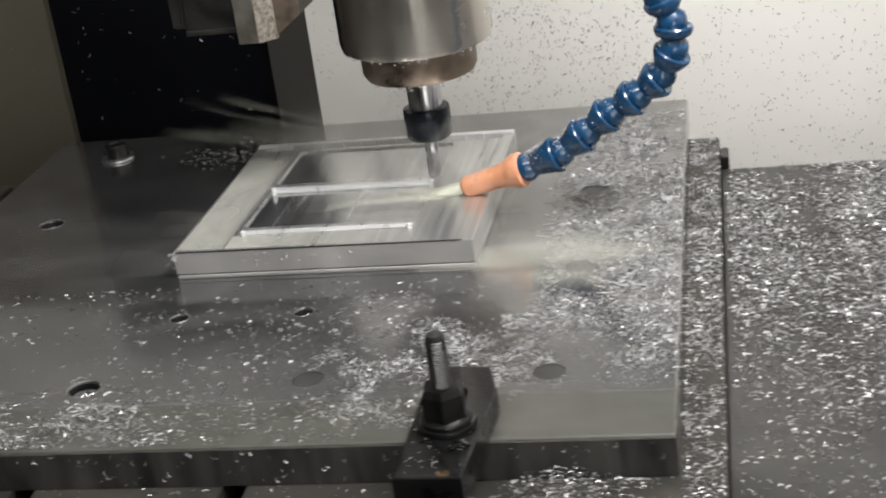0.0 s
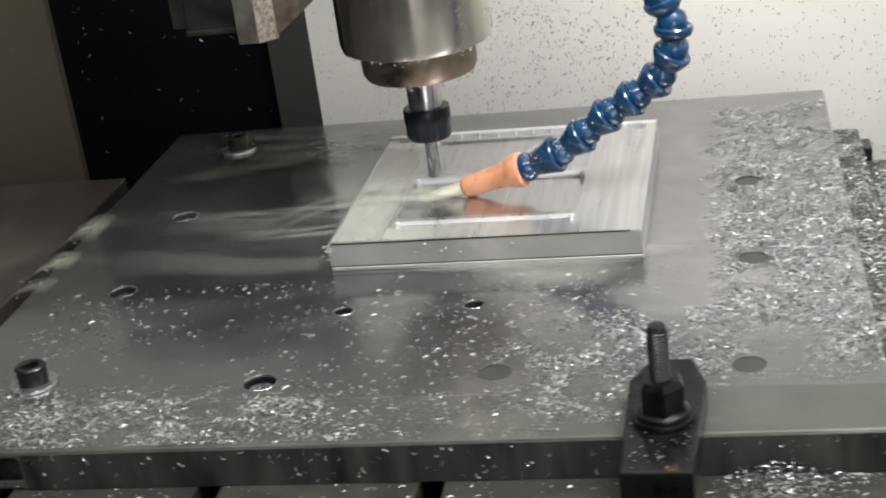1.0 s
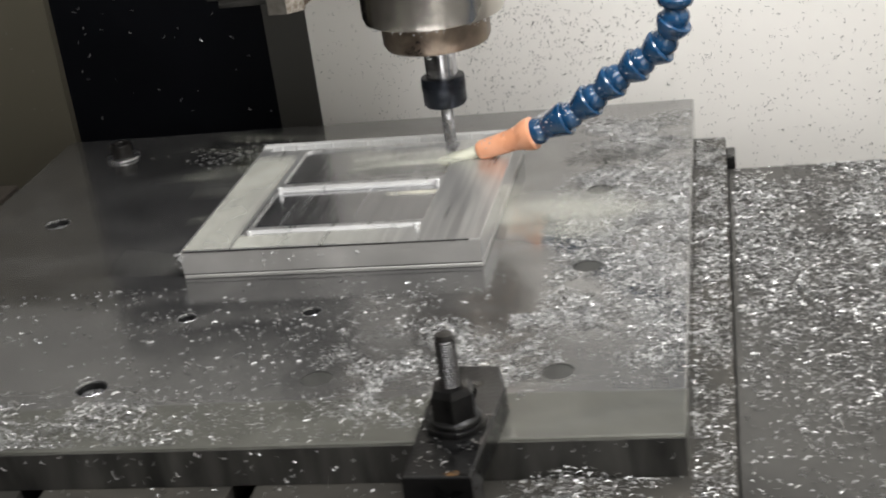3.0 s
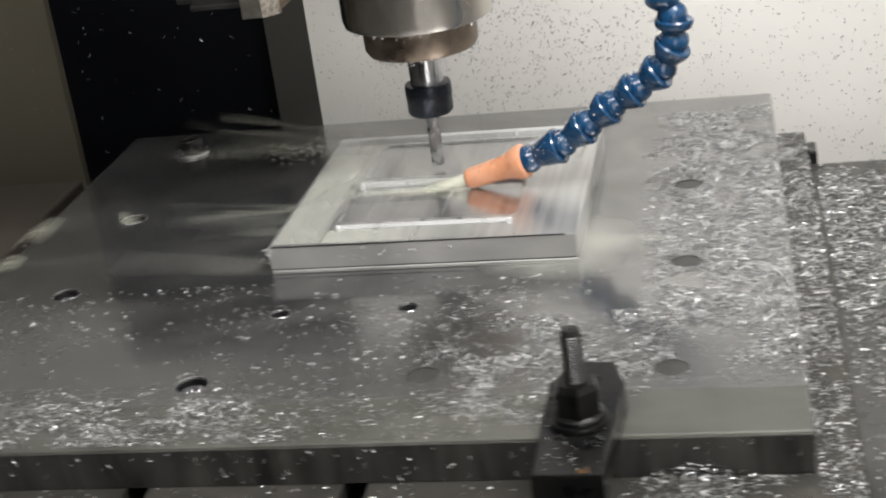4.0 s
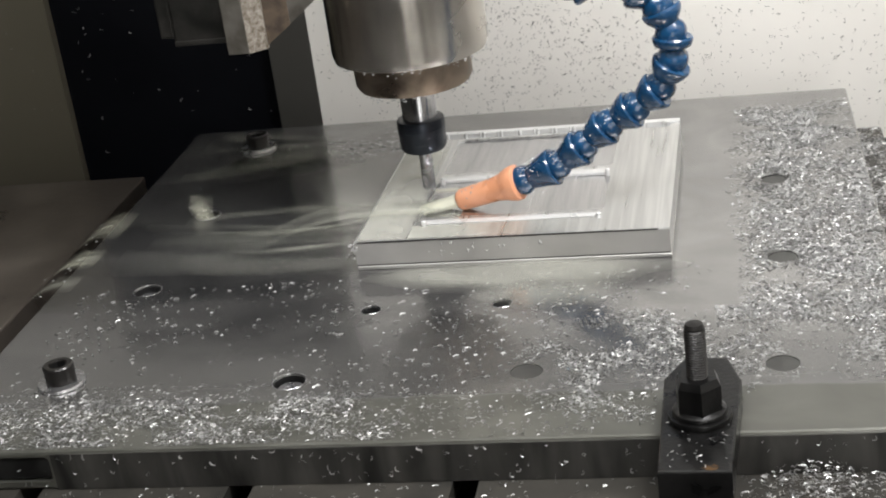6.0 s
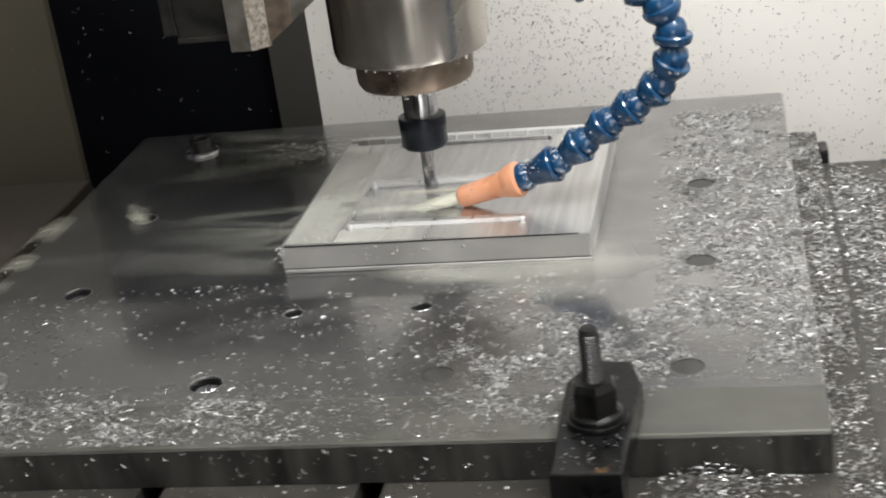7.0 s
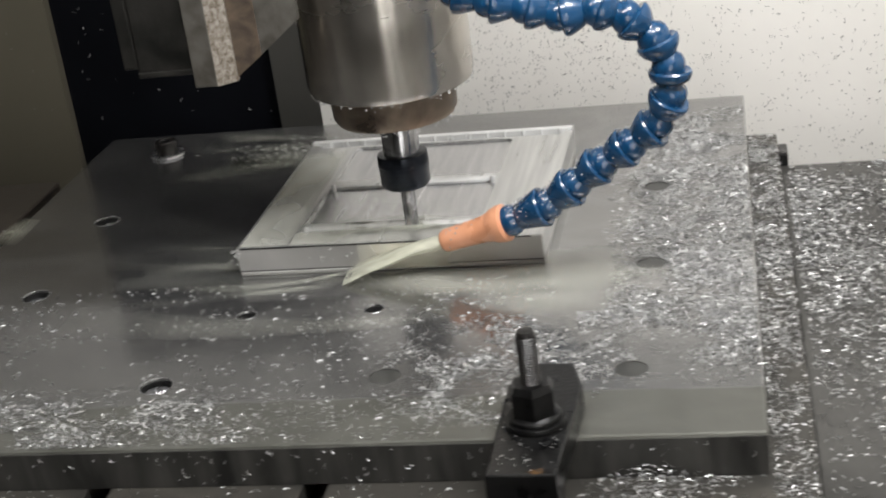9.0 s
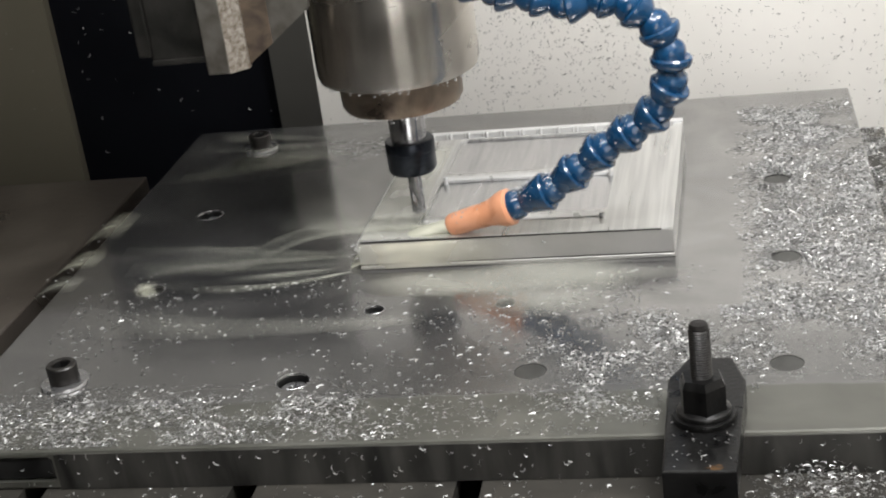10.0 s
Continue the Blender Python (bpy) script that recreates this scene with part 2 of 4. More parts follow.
def prism(outline, z0, z1, bevel=0.0):
    bm = bmesh.new()
    low = [bm.verts.new((x, y, z0)) for x, y in outline]
    top = [bm.verts.new((x, y, z1)) for x, y in outline]
    n = len(outline)
    bm.faces.new(low[::-1])
    bm.faces.new(top)
    for k in range(n):
        bm.faces.new((low[k], low[(k + 1) % n], top[(k + 1) % n], top[k]))
    if bevel:
        bmesh.ops.recalc_face_normals(bm, faces=bm.faces[:])
        es = [e for e in bm.edges if abs(e.verts[0].co.z - z1) < 1e-7 and abs(e.verts[1].co.z - z1) < 1e-7]
        bmesh.ops.bevel(bm, geom=es, offset=bevel, segments=2, profile=.5, affect="EDGES")
    return bm


def carve(bm, cutters):
    """Cuts the cutter bodies out of a body."""
    def link(b):
        bmesh.ops.recalc_face_normals(b, faces=b.faces[:])
        me = bpy.data.meshes.new("carving")
        b.to_mesh(me)
        b.free()
        return new("carving", me)
    ob = link(bm)
    cut = bmesh.new()
    for c in cutters:
        tmp = bpy.data.meshes.new("carving")
        bmesh.ops.recalc_face_normals(c, faces=c.faces[:])
        c.to_mesh(tmp)
        c.free()
        cut.from_mesh(tmp)
        bpy.data.meshes.remove(tmp)
    tool = link(cut)
    mod = ob.modifiers.new("cut", "BOOLEAN")
    mod.operation, mod.solver, mod.object = "DIFFERENCE", "EXACT", tool
    ev = ob.evaluated_get(bpy.context.evaluated_depsgraph_get())
    out = bmesh.new()
    out.from_mesh(ev.to_mesh())
    for o in (ob, tool):
        me = o.data
        bpy.data.objects.remove(o)
        bpy.data.meshes.remove(me)
    return out


def rounded(x0, x1, y0, y1, r, n=5):
    pts = []
    for cx, cy, a0 in ((x1 - r, y1 - r, 0), (x0 + r, y1 - r, 90), (x0 + r, y0 + r, 180), (x1 - r, y0 + r, 270)):
        pts += [(cx + r * math.cos(radians(a0 + 90 * k / n)), cy + r * math.sin(radians(a0 + 90 * k / n))) for k in range(n + 1)]
    return pts


def chip_mesh(name, places, size, seed, lift=0.0):
    """Curled flakes lying at the given (x, y, z) places."""
    rng = np.random.default_rng(seed)
    n = len(places)
    P = np.array(places)
    length = size * rng.uniform(.7, 1.9, n)
    width = size * rng.uniform(.16, .34, n)
    curl = rng.uniform(.6, 3.6, n)
    yaw = rng.uniform(0, 2 * np.pi, n)
    tilt = rng.uniform(.15, 1.25, n)
    arch = length * rng.uniform(0, .16, n)
    verts = np.zeros((n, 8, 3))
    for k in range(4):
        a = (k / 3 - .5) * curl
        bow = length * (1 - np.cos(a)) / curl
        for s in (0, 1):
            u = (length / curl + width * (s - .5) * np.cos(tilt)) * np.sin(a)
            v = bow - width * (s - .5) * np.cos(tilt) * np.cos(a)
            verts[:, 2 * k + s, 0] = P[:, 0] + u * np.cos(yaw) - v * np.sin(yaw)
            verts[:, 2 * k + s, 1] = P[:, 1] + u * np.sin(yaw) + v * np.cos(yaw)
            verts[:, 2 * k + s, 2] = P[:, 2] + .0003 + lift + width * s * np.sin(tilt) + arch * (k in (1, 2))
    base = np.arange(n)[:, None, None] * 8
    quad = np.array([[0, 1, 3, 2], [2, 3, 5, 4], [4, 5, 7, 6]])[None]
    me = bpy.data.meshes.new(name)
    me.from_pydata(verts.reshape(-1, 3).tolist(), [], (base + quad).reshape(-1, 4).tolist())
    me.update()
    me.materials.append(M_CHIP)
    return new(name, me)


ON_TABLE, ON_HEAD, ON_CARRIAGE, ON_FLOW, ON_POUR, ON_POOL = [], [], [], [], [], []

# ---------------------------------------------------------------- machine enclosure


def enclosure():
    def wall(name, bm, mat, label):
        ob = part(name, bm, mat, None, label)
        tagged(ob, "", "wall", "", "structure")
        return ob
    wall("wall_back", block(-.476, .95, 1.62, 1.66, -.45, .34), M_WALL, "cream painted sheet metal back wall of the machine")
    # Added out of view: its grey darkens what the plate's front mirrors.
    wall("wall_back_upper", block(-.476, .95, 1.62, 1.66, .34, 1.2), M_UPPER, "unseen grey panel over the back wall, darkens the plate's reflection")
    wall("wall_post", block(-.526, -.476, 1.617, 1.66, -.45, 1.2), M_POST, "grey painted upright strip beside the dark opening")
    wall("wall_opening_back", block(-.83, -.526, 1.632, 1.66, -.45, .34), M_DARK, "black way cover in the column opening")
    wall("wall_left_panel", block(-1.15, -.790, 1.618, 1.66, -.45, .26), M_WALL_LEFT, "beige panel left of the column opening, darkened for its shade")
    # Both cream parts are added out of view to brighten the plate's front-left reflection.
    wall("wall_left_upper", block(-1.15, -.526, 1.618, 1.66, .34, 1.2), M_LEFT_UPPER, "unseen cream panel left of the column, brightens the plate's reflection")
    wall("wall_left_lintel", block(-1.15, -.790, 1.618, 1.66, .26, .34), M_LEFT_UPPER, "unseen cream strip over the beige panel, brightens the plate's reflection")
    # Out of view; near black so that the housing's left side mirrors dark.
    wall("wall_left", block(-1.19, -1.15, -.9, 1.66, -.45, 1.2), M_POST, "unseen left side wall, kept dark for the spindle's dark left")
    wall("wall_right", block(.95, .99, -.9, 1.66, -.45, 1.2), M_WALL, "cream painted side wall of the machine")
    # Two gaps added so the glowing panel beyond draws bright stripes on the spindle.
    wall("wall_front", carve(block(-1.19, .99, -.94, -.9, -.45, 1.2), [block(.13, .38, -.99, -.85, -.449, 1.0), block(.58, .82, -.99, -.85, -.449, 1.0)]), M_UPPER, "grey front wall with two gaps added for the glow")
    # Made-up glowing panel, out of view, that lights the housing through the gaps.
    glow_panel = material("unseen_glow_panel")
    glow_panel[3].inputs["Base Color"].default_value = (.8, .8, .78, 1)
    glow_panel[3].inputs["Emission Color"].default_value = (1, .98, .95, 1)
    glow_panel[3].inputs["Emission Strength"].default_value = 5.0
    tagged(part("backdrop", block(-.4, 1.8, -1.64, -1.60, -.7, 1.4), glow_panel[0], None, "added glowing panel beyond the front wall's gaps"), "", "backdrop", "", "structure")
    tagged(part("floor", block(-1.19, .99, -.94, 1.74, -.49, -.45), M_TRAY, None, "dark steel chip pan under the table"), "", "floor", "", "structure")
    tagged(part("ceiling", block(-1.19, .99, -.94, 1.74, 1.2, 1.24), M_WALL, None, "cream painted roof of the machine"), "", "ceiling", "", "structure")


enclosure()

# ---------------------------------------------------------------- table, plate, workpiece


def machine_table():
    t = thing("machine_table", (-.24, 1.11, -.45), "dark cast iron T-slot table strewn with aluminium chips", "machine table")
    slots = []
    for x in (-.503, -.346, -.188, -.030):
        tee = [(-.009, 0), (-.009, -.045), (-.016, -.045), (-.016, -.060), (.016, -.060), (.016, -.045), (.009, -.045), (.009, 0)]
        b = prism([(a, c) for a, c in tee], -1.60, -.70)
        bmesh.ops.transform(b, matrix=Matrix.Translation((x, 0, 0)) @ Matrix.Rotation(radians(90), 4, "X"), verts=b.verts[:])
        slots.append(b)
    bm = carve(block(-.624, .147, .742, 1.483, -.095, -.031, .003), slots)
    part("table_top", bm, M_TABLE, t)
    part("saddle", block(-.57, .09, .80, 1.44, -.45, -.0952), M_TRAY, t, "dark saddle casting under the table")
    part("end_stop", block(.1472, .156, 1.425, 1.455, -.058, -.033, .002), M_BLACK, t, "small black stop on the table's end")
    ON_TABLE.append(t)
    for name, x0, x1, at in (("way_cover", .1473, .80, .45), ("way_cover", -.960, -.655, -.8)):
        c = thing(name, (at, 1.1, -.45), "dark steel sheet way cover beside the table, strewn with swarf" if at > 0 else "dark wet steel way cover beside the table", "way cover", "way covers")
        bm = block(x0, x1, .60, 1.424 if at > 0 else 1.49, -.060, -.045 if at > 0 else -.036, .002)
        part("cover_sheet", bm, M_TRAY if at > 0 else M_COVER_WET, c)
        part("skirt", block(x0 + .01, x1 - .01, .62, 1.40, -.45, -.0602), M_TABLE, c)
        ON_TABLE.append(c)


HOLES = [(-.292, 1.040, .0075), (-.186, 1.042, .0075), (-.330, .925, .0120), (-.503, 1.098, .0115), (-.502, 1.267, .0115)]
PLUGS = [(-.154, .9274), (.0248, .9257), (.033, 1.103), (.033, 1.272)]


def fixture_plate():
    t = thing("fixture_plate", (-.2385, 1.177, -.031), "wet ground steel fixture plate with bolt holes, littered with chips", "fixture plate")
    cut = []
    for x, y, r in HOLES:
        cut.append(lathe([(0, -.024), (r, -.024), (r, -.001), (r + .0012, .002), (0, .002)], (x, y, 0), None, 28))
    for x, y in PLUGS:
        cut.append(lathe([(0, -.010), (.0118, -.010), (.0118, .002), (0, .002)], (x, y, 0), None, 28))
    cut.append(block(-.70, -.484, .82, .848, -.0245, -.0045, .004, 4))
    bm = carve(block(-.593, .116, .8345, 1.5205, -.0308, 0, .0022), cut)
    part("plate", bm, M_PLATE, t)
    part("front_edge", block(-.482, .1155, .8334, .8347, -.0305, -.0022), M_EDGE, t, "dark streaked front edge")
    for x, y, r in HOLES:
        # The liner puts the hole's shade into colour; bare walls mirror too brightly.
        part("hole_liner", lathe([(0, -.0236), (r - .0003, -.0236), (r - .0002, -.0016)], (x, y, 0), None, 24), M_HOLE, t, "dark liner for the shade in the hole", 40)
        s = .55 * r
        part("socket_screw", lathe([(0, -.0140), (s * .8, -.0140), (s * .85, -.0055), (r * .80, -.0055), (r * .88, -.0070), (r * .86, -.024), (0, -.024)], (x, y, 0), None, 20), M_WASHER, t, "sunk socket screw head", 40)
        # Bright ring built for the highlight that the hole's chamfer catches.
        part("hole_rim", lathe([(r + .0001, -.0012), (r + .0005, .0002), (r + .0010, .0003), (r + .0012, .0001)], (x, y, 0), None, 28), M_WASHER, t, "bright ring for the highlight on the hole's rim", 40)
    # Black fill paints the shade inside the slot cut in the edge.
    part("slot_liner", block(-.5925, -.4845, .8365, .8475, -.0240, -.0050, .003, 3), M_HOLE, t, "round-ended slot in the plate's edge, black fill for its shade")
    for x, y in PLUGS:
        part("hole_plug", lathe([(0, -.0004), (.0112, -.0004), (.01175, -.0009), (.01175, -.010), (0, -.010)], (x, y, 0), None, 24), M_PLUG, t, "dark plug in a bolt hole", 40)
    ON_TABLE.append(t)


def ticked(x0, x1, y0, y1, z0, z1, pitch, gap, r, seed):
    """A bar whose front side carries pairs of fine upright ridges that the cutter left."""
    rng = random.Random(seed)
    bm = block(x0, x1, y0, y1, z0, z1, .0006, 2)
    x = x0 + .003
    while x < x1 - .003:
        for k in (0, 1):
            xx = x + gap * k + rng.uniform(-.0004, .0004)
            if xx < x1 - r:
                tmp = lathe([(0, z0), (r, z0), (r, z1 - r * .6), (0, z1)], (xx, y0, 0), None, 8)
                me = bpy.data.meshes.new("ridge")
                tmp.to_mesh(me)
                tmp.free()
                bm.from_mesh(me)
                bpy.data.meshes.remove(me)
        x += pitch * rng.uniform(.95, 1.05)
    return bm


def fins(x0, x1, y, z0, z1, pitch, gap, r, seed):
    """Pairs of fine upright ridges that the cutter left along a wall."""
    rng = random.Random(seed)
    bm = bmesh.new()
    x = x0 + .004
    while x < x1 - .004:
        for k in (0, 1):
            rr = r * (1.15 if k else .75)
            xx = x + gap * k + rng.uniform(-.0003, .0003)
            tmp = lathe([(0, z0), (rr, z0), (rr, z1 - rr), (rr * .6, z1 - rr * .2), (0, z1)], (xx, y, 0), None, 10)
            me = bpy.data.meshes.new("ridge")
            tmp.to_mesh(me)
            tmp.free()
            bm.from_mesh(me)
            bpy.data.meshes.remove(me)
        x += pitch * rng.uniform(.97, 1.03)
    return bm


def workpiece():
    t = thing("workpiece", (-.184, 1.25, 0), "bright milled aluminium block with two pockets, wet with coolant", "workpiece")
    t["turn"] = -1.0
    part("riser", block(-.3170, -.0520, 1.1160, 1.383, .0002, .0034, .0005, 1), M_ALU_SIDE, t, "thin riser under the block")
    cut = [prism(rounded(-.268, -.110, 1.270, 1.362, .006), .0225, .04),
           prism(rounded(-.268, -.110, 1.166, 1.252, .006), .0225, .04),
           prism(rounded(-.3080, -.0620, 1.3655, 1.3900, .003), .0190, .04)]
    bm = carve(block(-.3180, -.0525, 1.1185, 1.3758, .0040, .025, .0006), cut)
    part("block", bm, M_ALU, t)
    for y0, y1 in ((1.270, 1.362), (1.166, 1.252)):
        part("pocket_floor", block(-.2675, -.1105, y0 + .0005, y1 - .0005, .0215, .0229), M_ALU_POCKET, t, "smooth grey pocket floor")
    part("rear_lip", block(-.3178, -.0527, 1.3760, 1.3840, .0040, .0272, .0008, 2), M_RIB, t, "rear lip behind a row of cutter marks")
    part("cutter_marks", fins(-.3070, -.0630, 1.3756, .0192, .0284, .0181, .0036, .0013, 2), M_RIB, t, "row of bright upright cutter marks")
    part("cross_rib", ticked(-.2660, -.1120, 1.2510, 1.2610, .0230, .0258, .0400, .0060, .0006, 3), M_RIB, t, "bright cross rib between the pockets")
    part("front_rib", ticked(-.2640, -.1110, 1.1490, 1.1580, .0251, .0260, .0130, .0030, .0006, 4), M_RIB, t, "low front rib with cutter marks")
    for x, y in ((-.2640, 1.2495), (-.1130, 1.2495), (-.2625, 1.1470), (-.1125, 1.1470)):
        part("rib_post", lathe([(0, .0228), (.0022, .0228), (.0022, .0295), (.0017, .0300), (0, .0300)], (x, y, 0), None, 14), M_RIB, t, "", 40)
    part("front_skin", block(-.3176, -.0529, 1.1170, 1.1183, .0046, .0242), M_ALU_SIDE, t, "plain sawn front face")
    part("joint_line", block(-.3172, -.0533, 1.1174, 1.1186, .0035, .0044), M_HOLE, t, "dark seam between block and riser")
    part("burr", prism([(-.3150, 1.1166), (-.0620, 1.1168), (-.0620, 1.1182), (-.3150, 1.1184)], .0243, .0251), M_HOLE, t, "thin dark burr along the front edge")
    rng = random.Random(31)
    bm = bmesh.new()
    for _ in range(42):
        near = rng.random() < .45
        at = (rng.uniform(-.255, -.15), 1.1168, rng.uniform(.008, .024)) if near else (rng.uniform(-.31, -.06), rng.uniform(1.121, 1.365), .0252)
        bmesh.ops.create_icosphere(bm, subdivisions=1, radius=rng.uniform(.0004, .0010), matrix=Matrix.Translation(at) @ Matrix.Rotation(rng.uniform(0, 3), 4, "Z") @ Matrix.Diagonal((1, .7, 1.6 if near else .5, 1)))
    for _ in range(26):
        at = (-.3185 + rng.gauss(0, .0022), 1.1175 + rng.gauss(0, .002), rng.uniform(.010, .026))
        bmesh.ops.create_icosphere(bm, subdivisions=1, radius=rng.uniform(.0005, .0013), matrix=Matrix.Translation(at) @ Matrix.Diagonal((1.3, .6, .8, 1)))
    part("stuck_chips", bm, M_BEAD, t, "drops and bright chips clinging to the block", 80, "stuff")
    ON_TABLE.append(t)


def cap_screw(x, y, name, first=None):
    if first:
        o = copy_thing(first, pose(x, y, 0))
        o["base"] = (x, y, 0)
        ON_TABLE.append(o)
        return o
    t = thing("cap_screw", (x, y, 0), "black socket cap screw on a shiny washer holding down the plate", "screw", "plate screws")
    part("washer", lathe([(.0085, 0), (.0185, 0), (.0188, .0008), (.0182, .0024), (.0085, .0024)], (x, y, .0002), None, 36), M_WASHER, t, "zinc washer", 35)
    bm = lathe([(0, .0026), (.0116, .0026), (.0118, .0158), (.0108, .0170), (.0074, .0170), (.0066, .0155), (.0064, .0090), (0, .0085)], (x, y, 0), None, 30)
    screw = part("screw_head", bm, M_BOLT, t, "", 35)
    part("hex_socket", lathe([(0, .0092), (.0061, .0092), (.0063, .0160)], (x, y, 0), None, 6), M_HOLE, screw, "dark hex socket")
    ON_TABLE.append(t)
    return t


def strap_clamp():
    x, y = -.0301, .8206
    t = thing("strap_clamp", (x, y, -.031), "black oily strap clamp with stud and flange nut on plate", "clamp")
    outline = [(-.0552, .758), (-.0113, .757), (-.0035, .868), (-.0115, .899), (-.0400, .902), (-.0540, .872)]
    slot = prism(rounded(x - .0075, x + .0075, y - .020, y + .050, .007), -.01, .05)
    bm = carve(prism(outline, .0008, .0205, .0015), [slot])
    part("strap", bm, M_BLACK, t)
    part("heel_block", block(-.0545, -.0122, .757, .792, -.0308, .0006, .001), M_BLACK, t, "black step block under the heel")
    part("rust_spot", prism([(-.0235 + (.0030 + .0026 * noise.noise((k * .9, 1, 2))) * 1.6 * math.cos(k * .4488), .7615 + (.0030 + .0026 * noise.noise((k * .9, 1, 2))) * math.sin(k * .4488)) for k in range(14)], .0204, .0207), M_RUST, t, "orange rust on the heel")
    part("washer", lathe([(.0066, .0207), (.0200, .0207), (.0204, .0220), (.0197, .0246), (.0066, .0246)], (x, y, 0), None, 36), M_BLACK, t, "", 35)
    prof = [(.0153, .0247), (.0153, .0285)]
    bm = lathe([(.0066, .0247)] + prof + [(.0153, .0455), (.0128, .0502), (.0066, .0502)], (x, y, 0), Matrix.Rotation(radians(38), 3, "Z"), 6)
    nut = part("hex_nut", bm, M_BLACK, t)
    part("nut_flange", lathe([(.0064, .0247), (.0172, .0247), (.0174, .0262), (.0168, .0275), (.0140, .0290), (.0064, .0290)], (x, y, 0), None, 32), M_BLACK, nut, "", 35)
    prof = [(0, -.030)]
    z = -.030
    while z < .0835:
        prof += [(.0068, z), (.0059, z + .0008)]
        z += .00175
    prof += [(.0064, .0842), (.0052, .0864), (0, .0868)]
    rng = random.Random(8)
    bm = bmesh.new()
    for _ in range(60):
        q, r = rng.uniform(0, 6.3), rng.uniform(.013, .021)
        at = (x + r * math.cos(q), y + r * math.sin(q), .0250 if r < .0165 else .0212) if rng.random() < .55 else (rng.uniform(-.050, -.014), rng.uniform(.762, .80), .0212)
        bmesh.ops.create_icosphere(bm, subdivisions=1, radius=rng.uniform(.0003, .0008), matrix=Matrix.Translation(at) @ Matrix.Rotation(q, 4, "Z") @ Matrix.Diagonal((2.4, .6, .4, 1)))
    part("stuck_chips", bm, M_CHIP, t, "fine bright chips lying on the clamp", None, "stuff")
    part("threaded_stud", lathe(prof, (x, y, 0), None, 22), M_BOLT, t)
    ON_TABLE.append(t)


machine_table()
fixture_plate()
workpiece()
first_screw = cap_screw(-.514, .935, "cap_screw")
cap_screw(-.502, 1.452, "cap_screw", first_screw)
strap_clamp()

# ---------------------------------------------------------------- milling head
AX, AY = -.2745, 1.271


def milling_head():
    t = thing("spindle_head", (AX, AY, .115), "brushed steel spindle nose holding a collet chuck and end mill", "spindle")
    c = (AX, AY, 0)
    part("housing", lathe([(0, .156), (.0500, .1555), (.0630, .1537), (.0672, .1555), (.0690, .1610), (.0697, .30), (.0697, .62), (0, .62)], c, None, 64), M_SPINDLE, t, "", 40)
    part("seal_ring", lathe([(0, .1260), (.030, .1250), (.0430, .1250), (.0492, .1265), (.0520, .1310), (.0530, .1560), (0, .1560)], c, None, 56), M_RING, t, "stained steel ring round the spindle mouth", 40)
    chuck = part("collet_chuck", lathe([(0, .0900), (.0155, .0900), (.0158, .1270), (.0150, .1280), (0, .1280)], c, None, 40), M_SHANK, t, "polished collet chuck body", 40)
    nut = lathe([(0, .0930), (.0170, .0930), (.0210, .0925), (.0216, .0905), (.0216, .0800), (.0211, .0792), (.0211, .0665), (.0190, .0635), (.0070, .0625), (0, .0625)], c, None, 48)
    slots = []
    for k in range(6):
        a = math.pi * 2 * k / 6 + .3
        b = block(.0194, .0240, -.0022, .0022, .0830, .0960)
        bmesh.ops.transform(b, matrix=Matrix.Translation(c) @ Matrix.Rotation(a, 4, "Z"), verts=b.verts[:])
        slots.append(b)
    part("clamp_nut", carve(nut, slots), M_NUT, chuck, "blued slotted clamp nut", 35)
    tool = bmesh.new()
    rings, n = [], 24
    levels = [(.066, 0), (.050, 0)] + [(.049 - .0016 * k, k * .10) for k in range(24)]
    for i, (z, a) in enumerate(levels):
        ring = []
        for k in range(n):
            q = 2 * math.pi * k / n
            r = .0060
            if i >= 2:
                r = .0060 - .0015 * max(0.0, math.sin(4 * q)) ** .8
            ring.append(tool.verts.new((AX + r * math.cos(q + a), AY + r * math.sin(q + a), z)))
        rings.append(ring)
    for a, b in zip(rings, rings[1:]):
        for k in range(n):
            tool.faces.new((a[k], a[(k + 1) % n], b[(k + 1) % n], b[k]))
    tool.faces.new(rings[0])
    tool.faces.new(rings[-1])
    part("end_mill", tool, M_TOOL, chuck, "four-flute end mill", 50)
    rng = random.Random(3)
    bm = bmesh.new()
    for _ in range(170):
        low = rng.random() < .7
        r, z = (.0480, .1262) if low else (.0665, .1545)
        q = rng.uniform(-2.9, .3)
        at = Vector((AX + r * math.cos(q), AY + r * math.sin(q), z + rng.gauss(0, .0018)))
        bmesh.ops.create_icosphere(bm, subdivisions=1, radius=rng.uniform(.0005, .0013), matrix=Matrix.Translation(at) @ Matrix.Diagonal((1.2, 1, .6, 1)))
    part("stuck_chips", bm, M_BEAD, t, "fine bright chips stuck to the rims", None, "stuff")
    ON_HEAD.append(t)
    return t, chuck


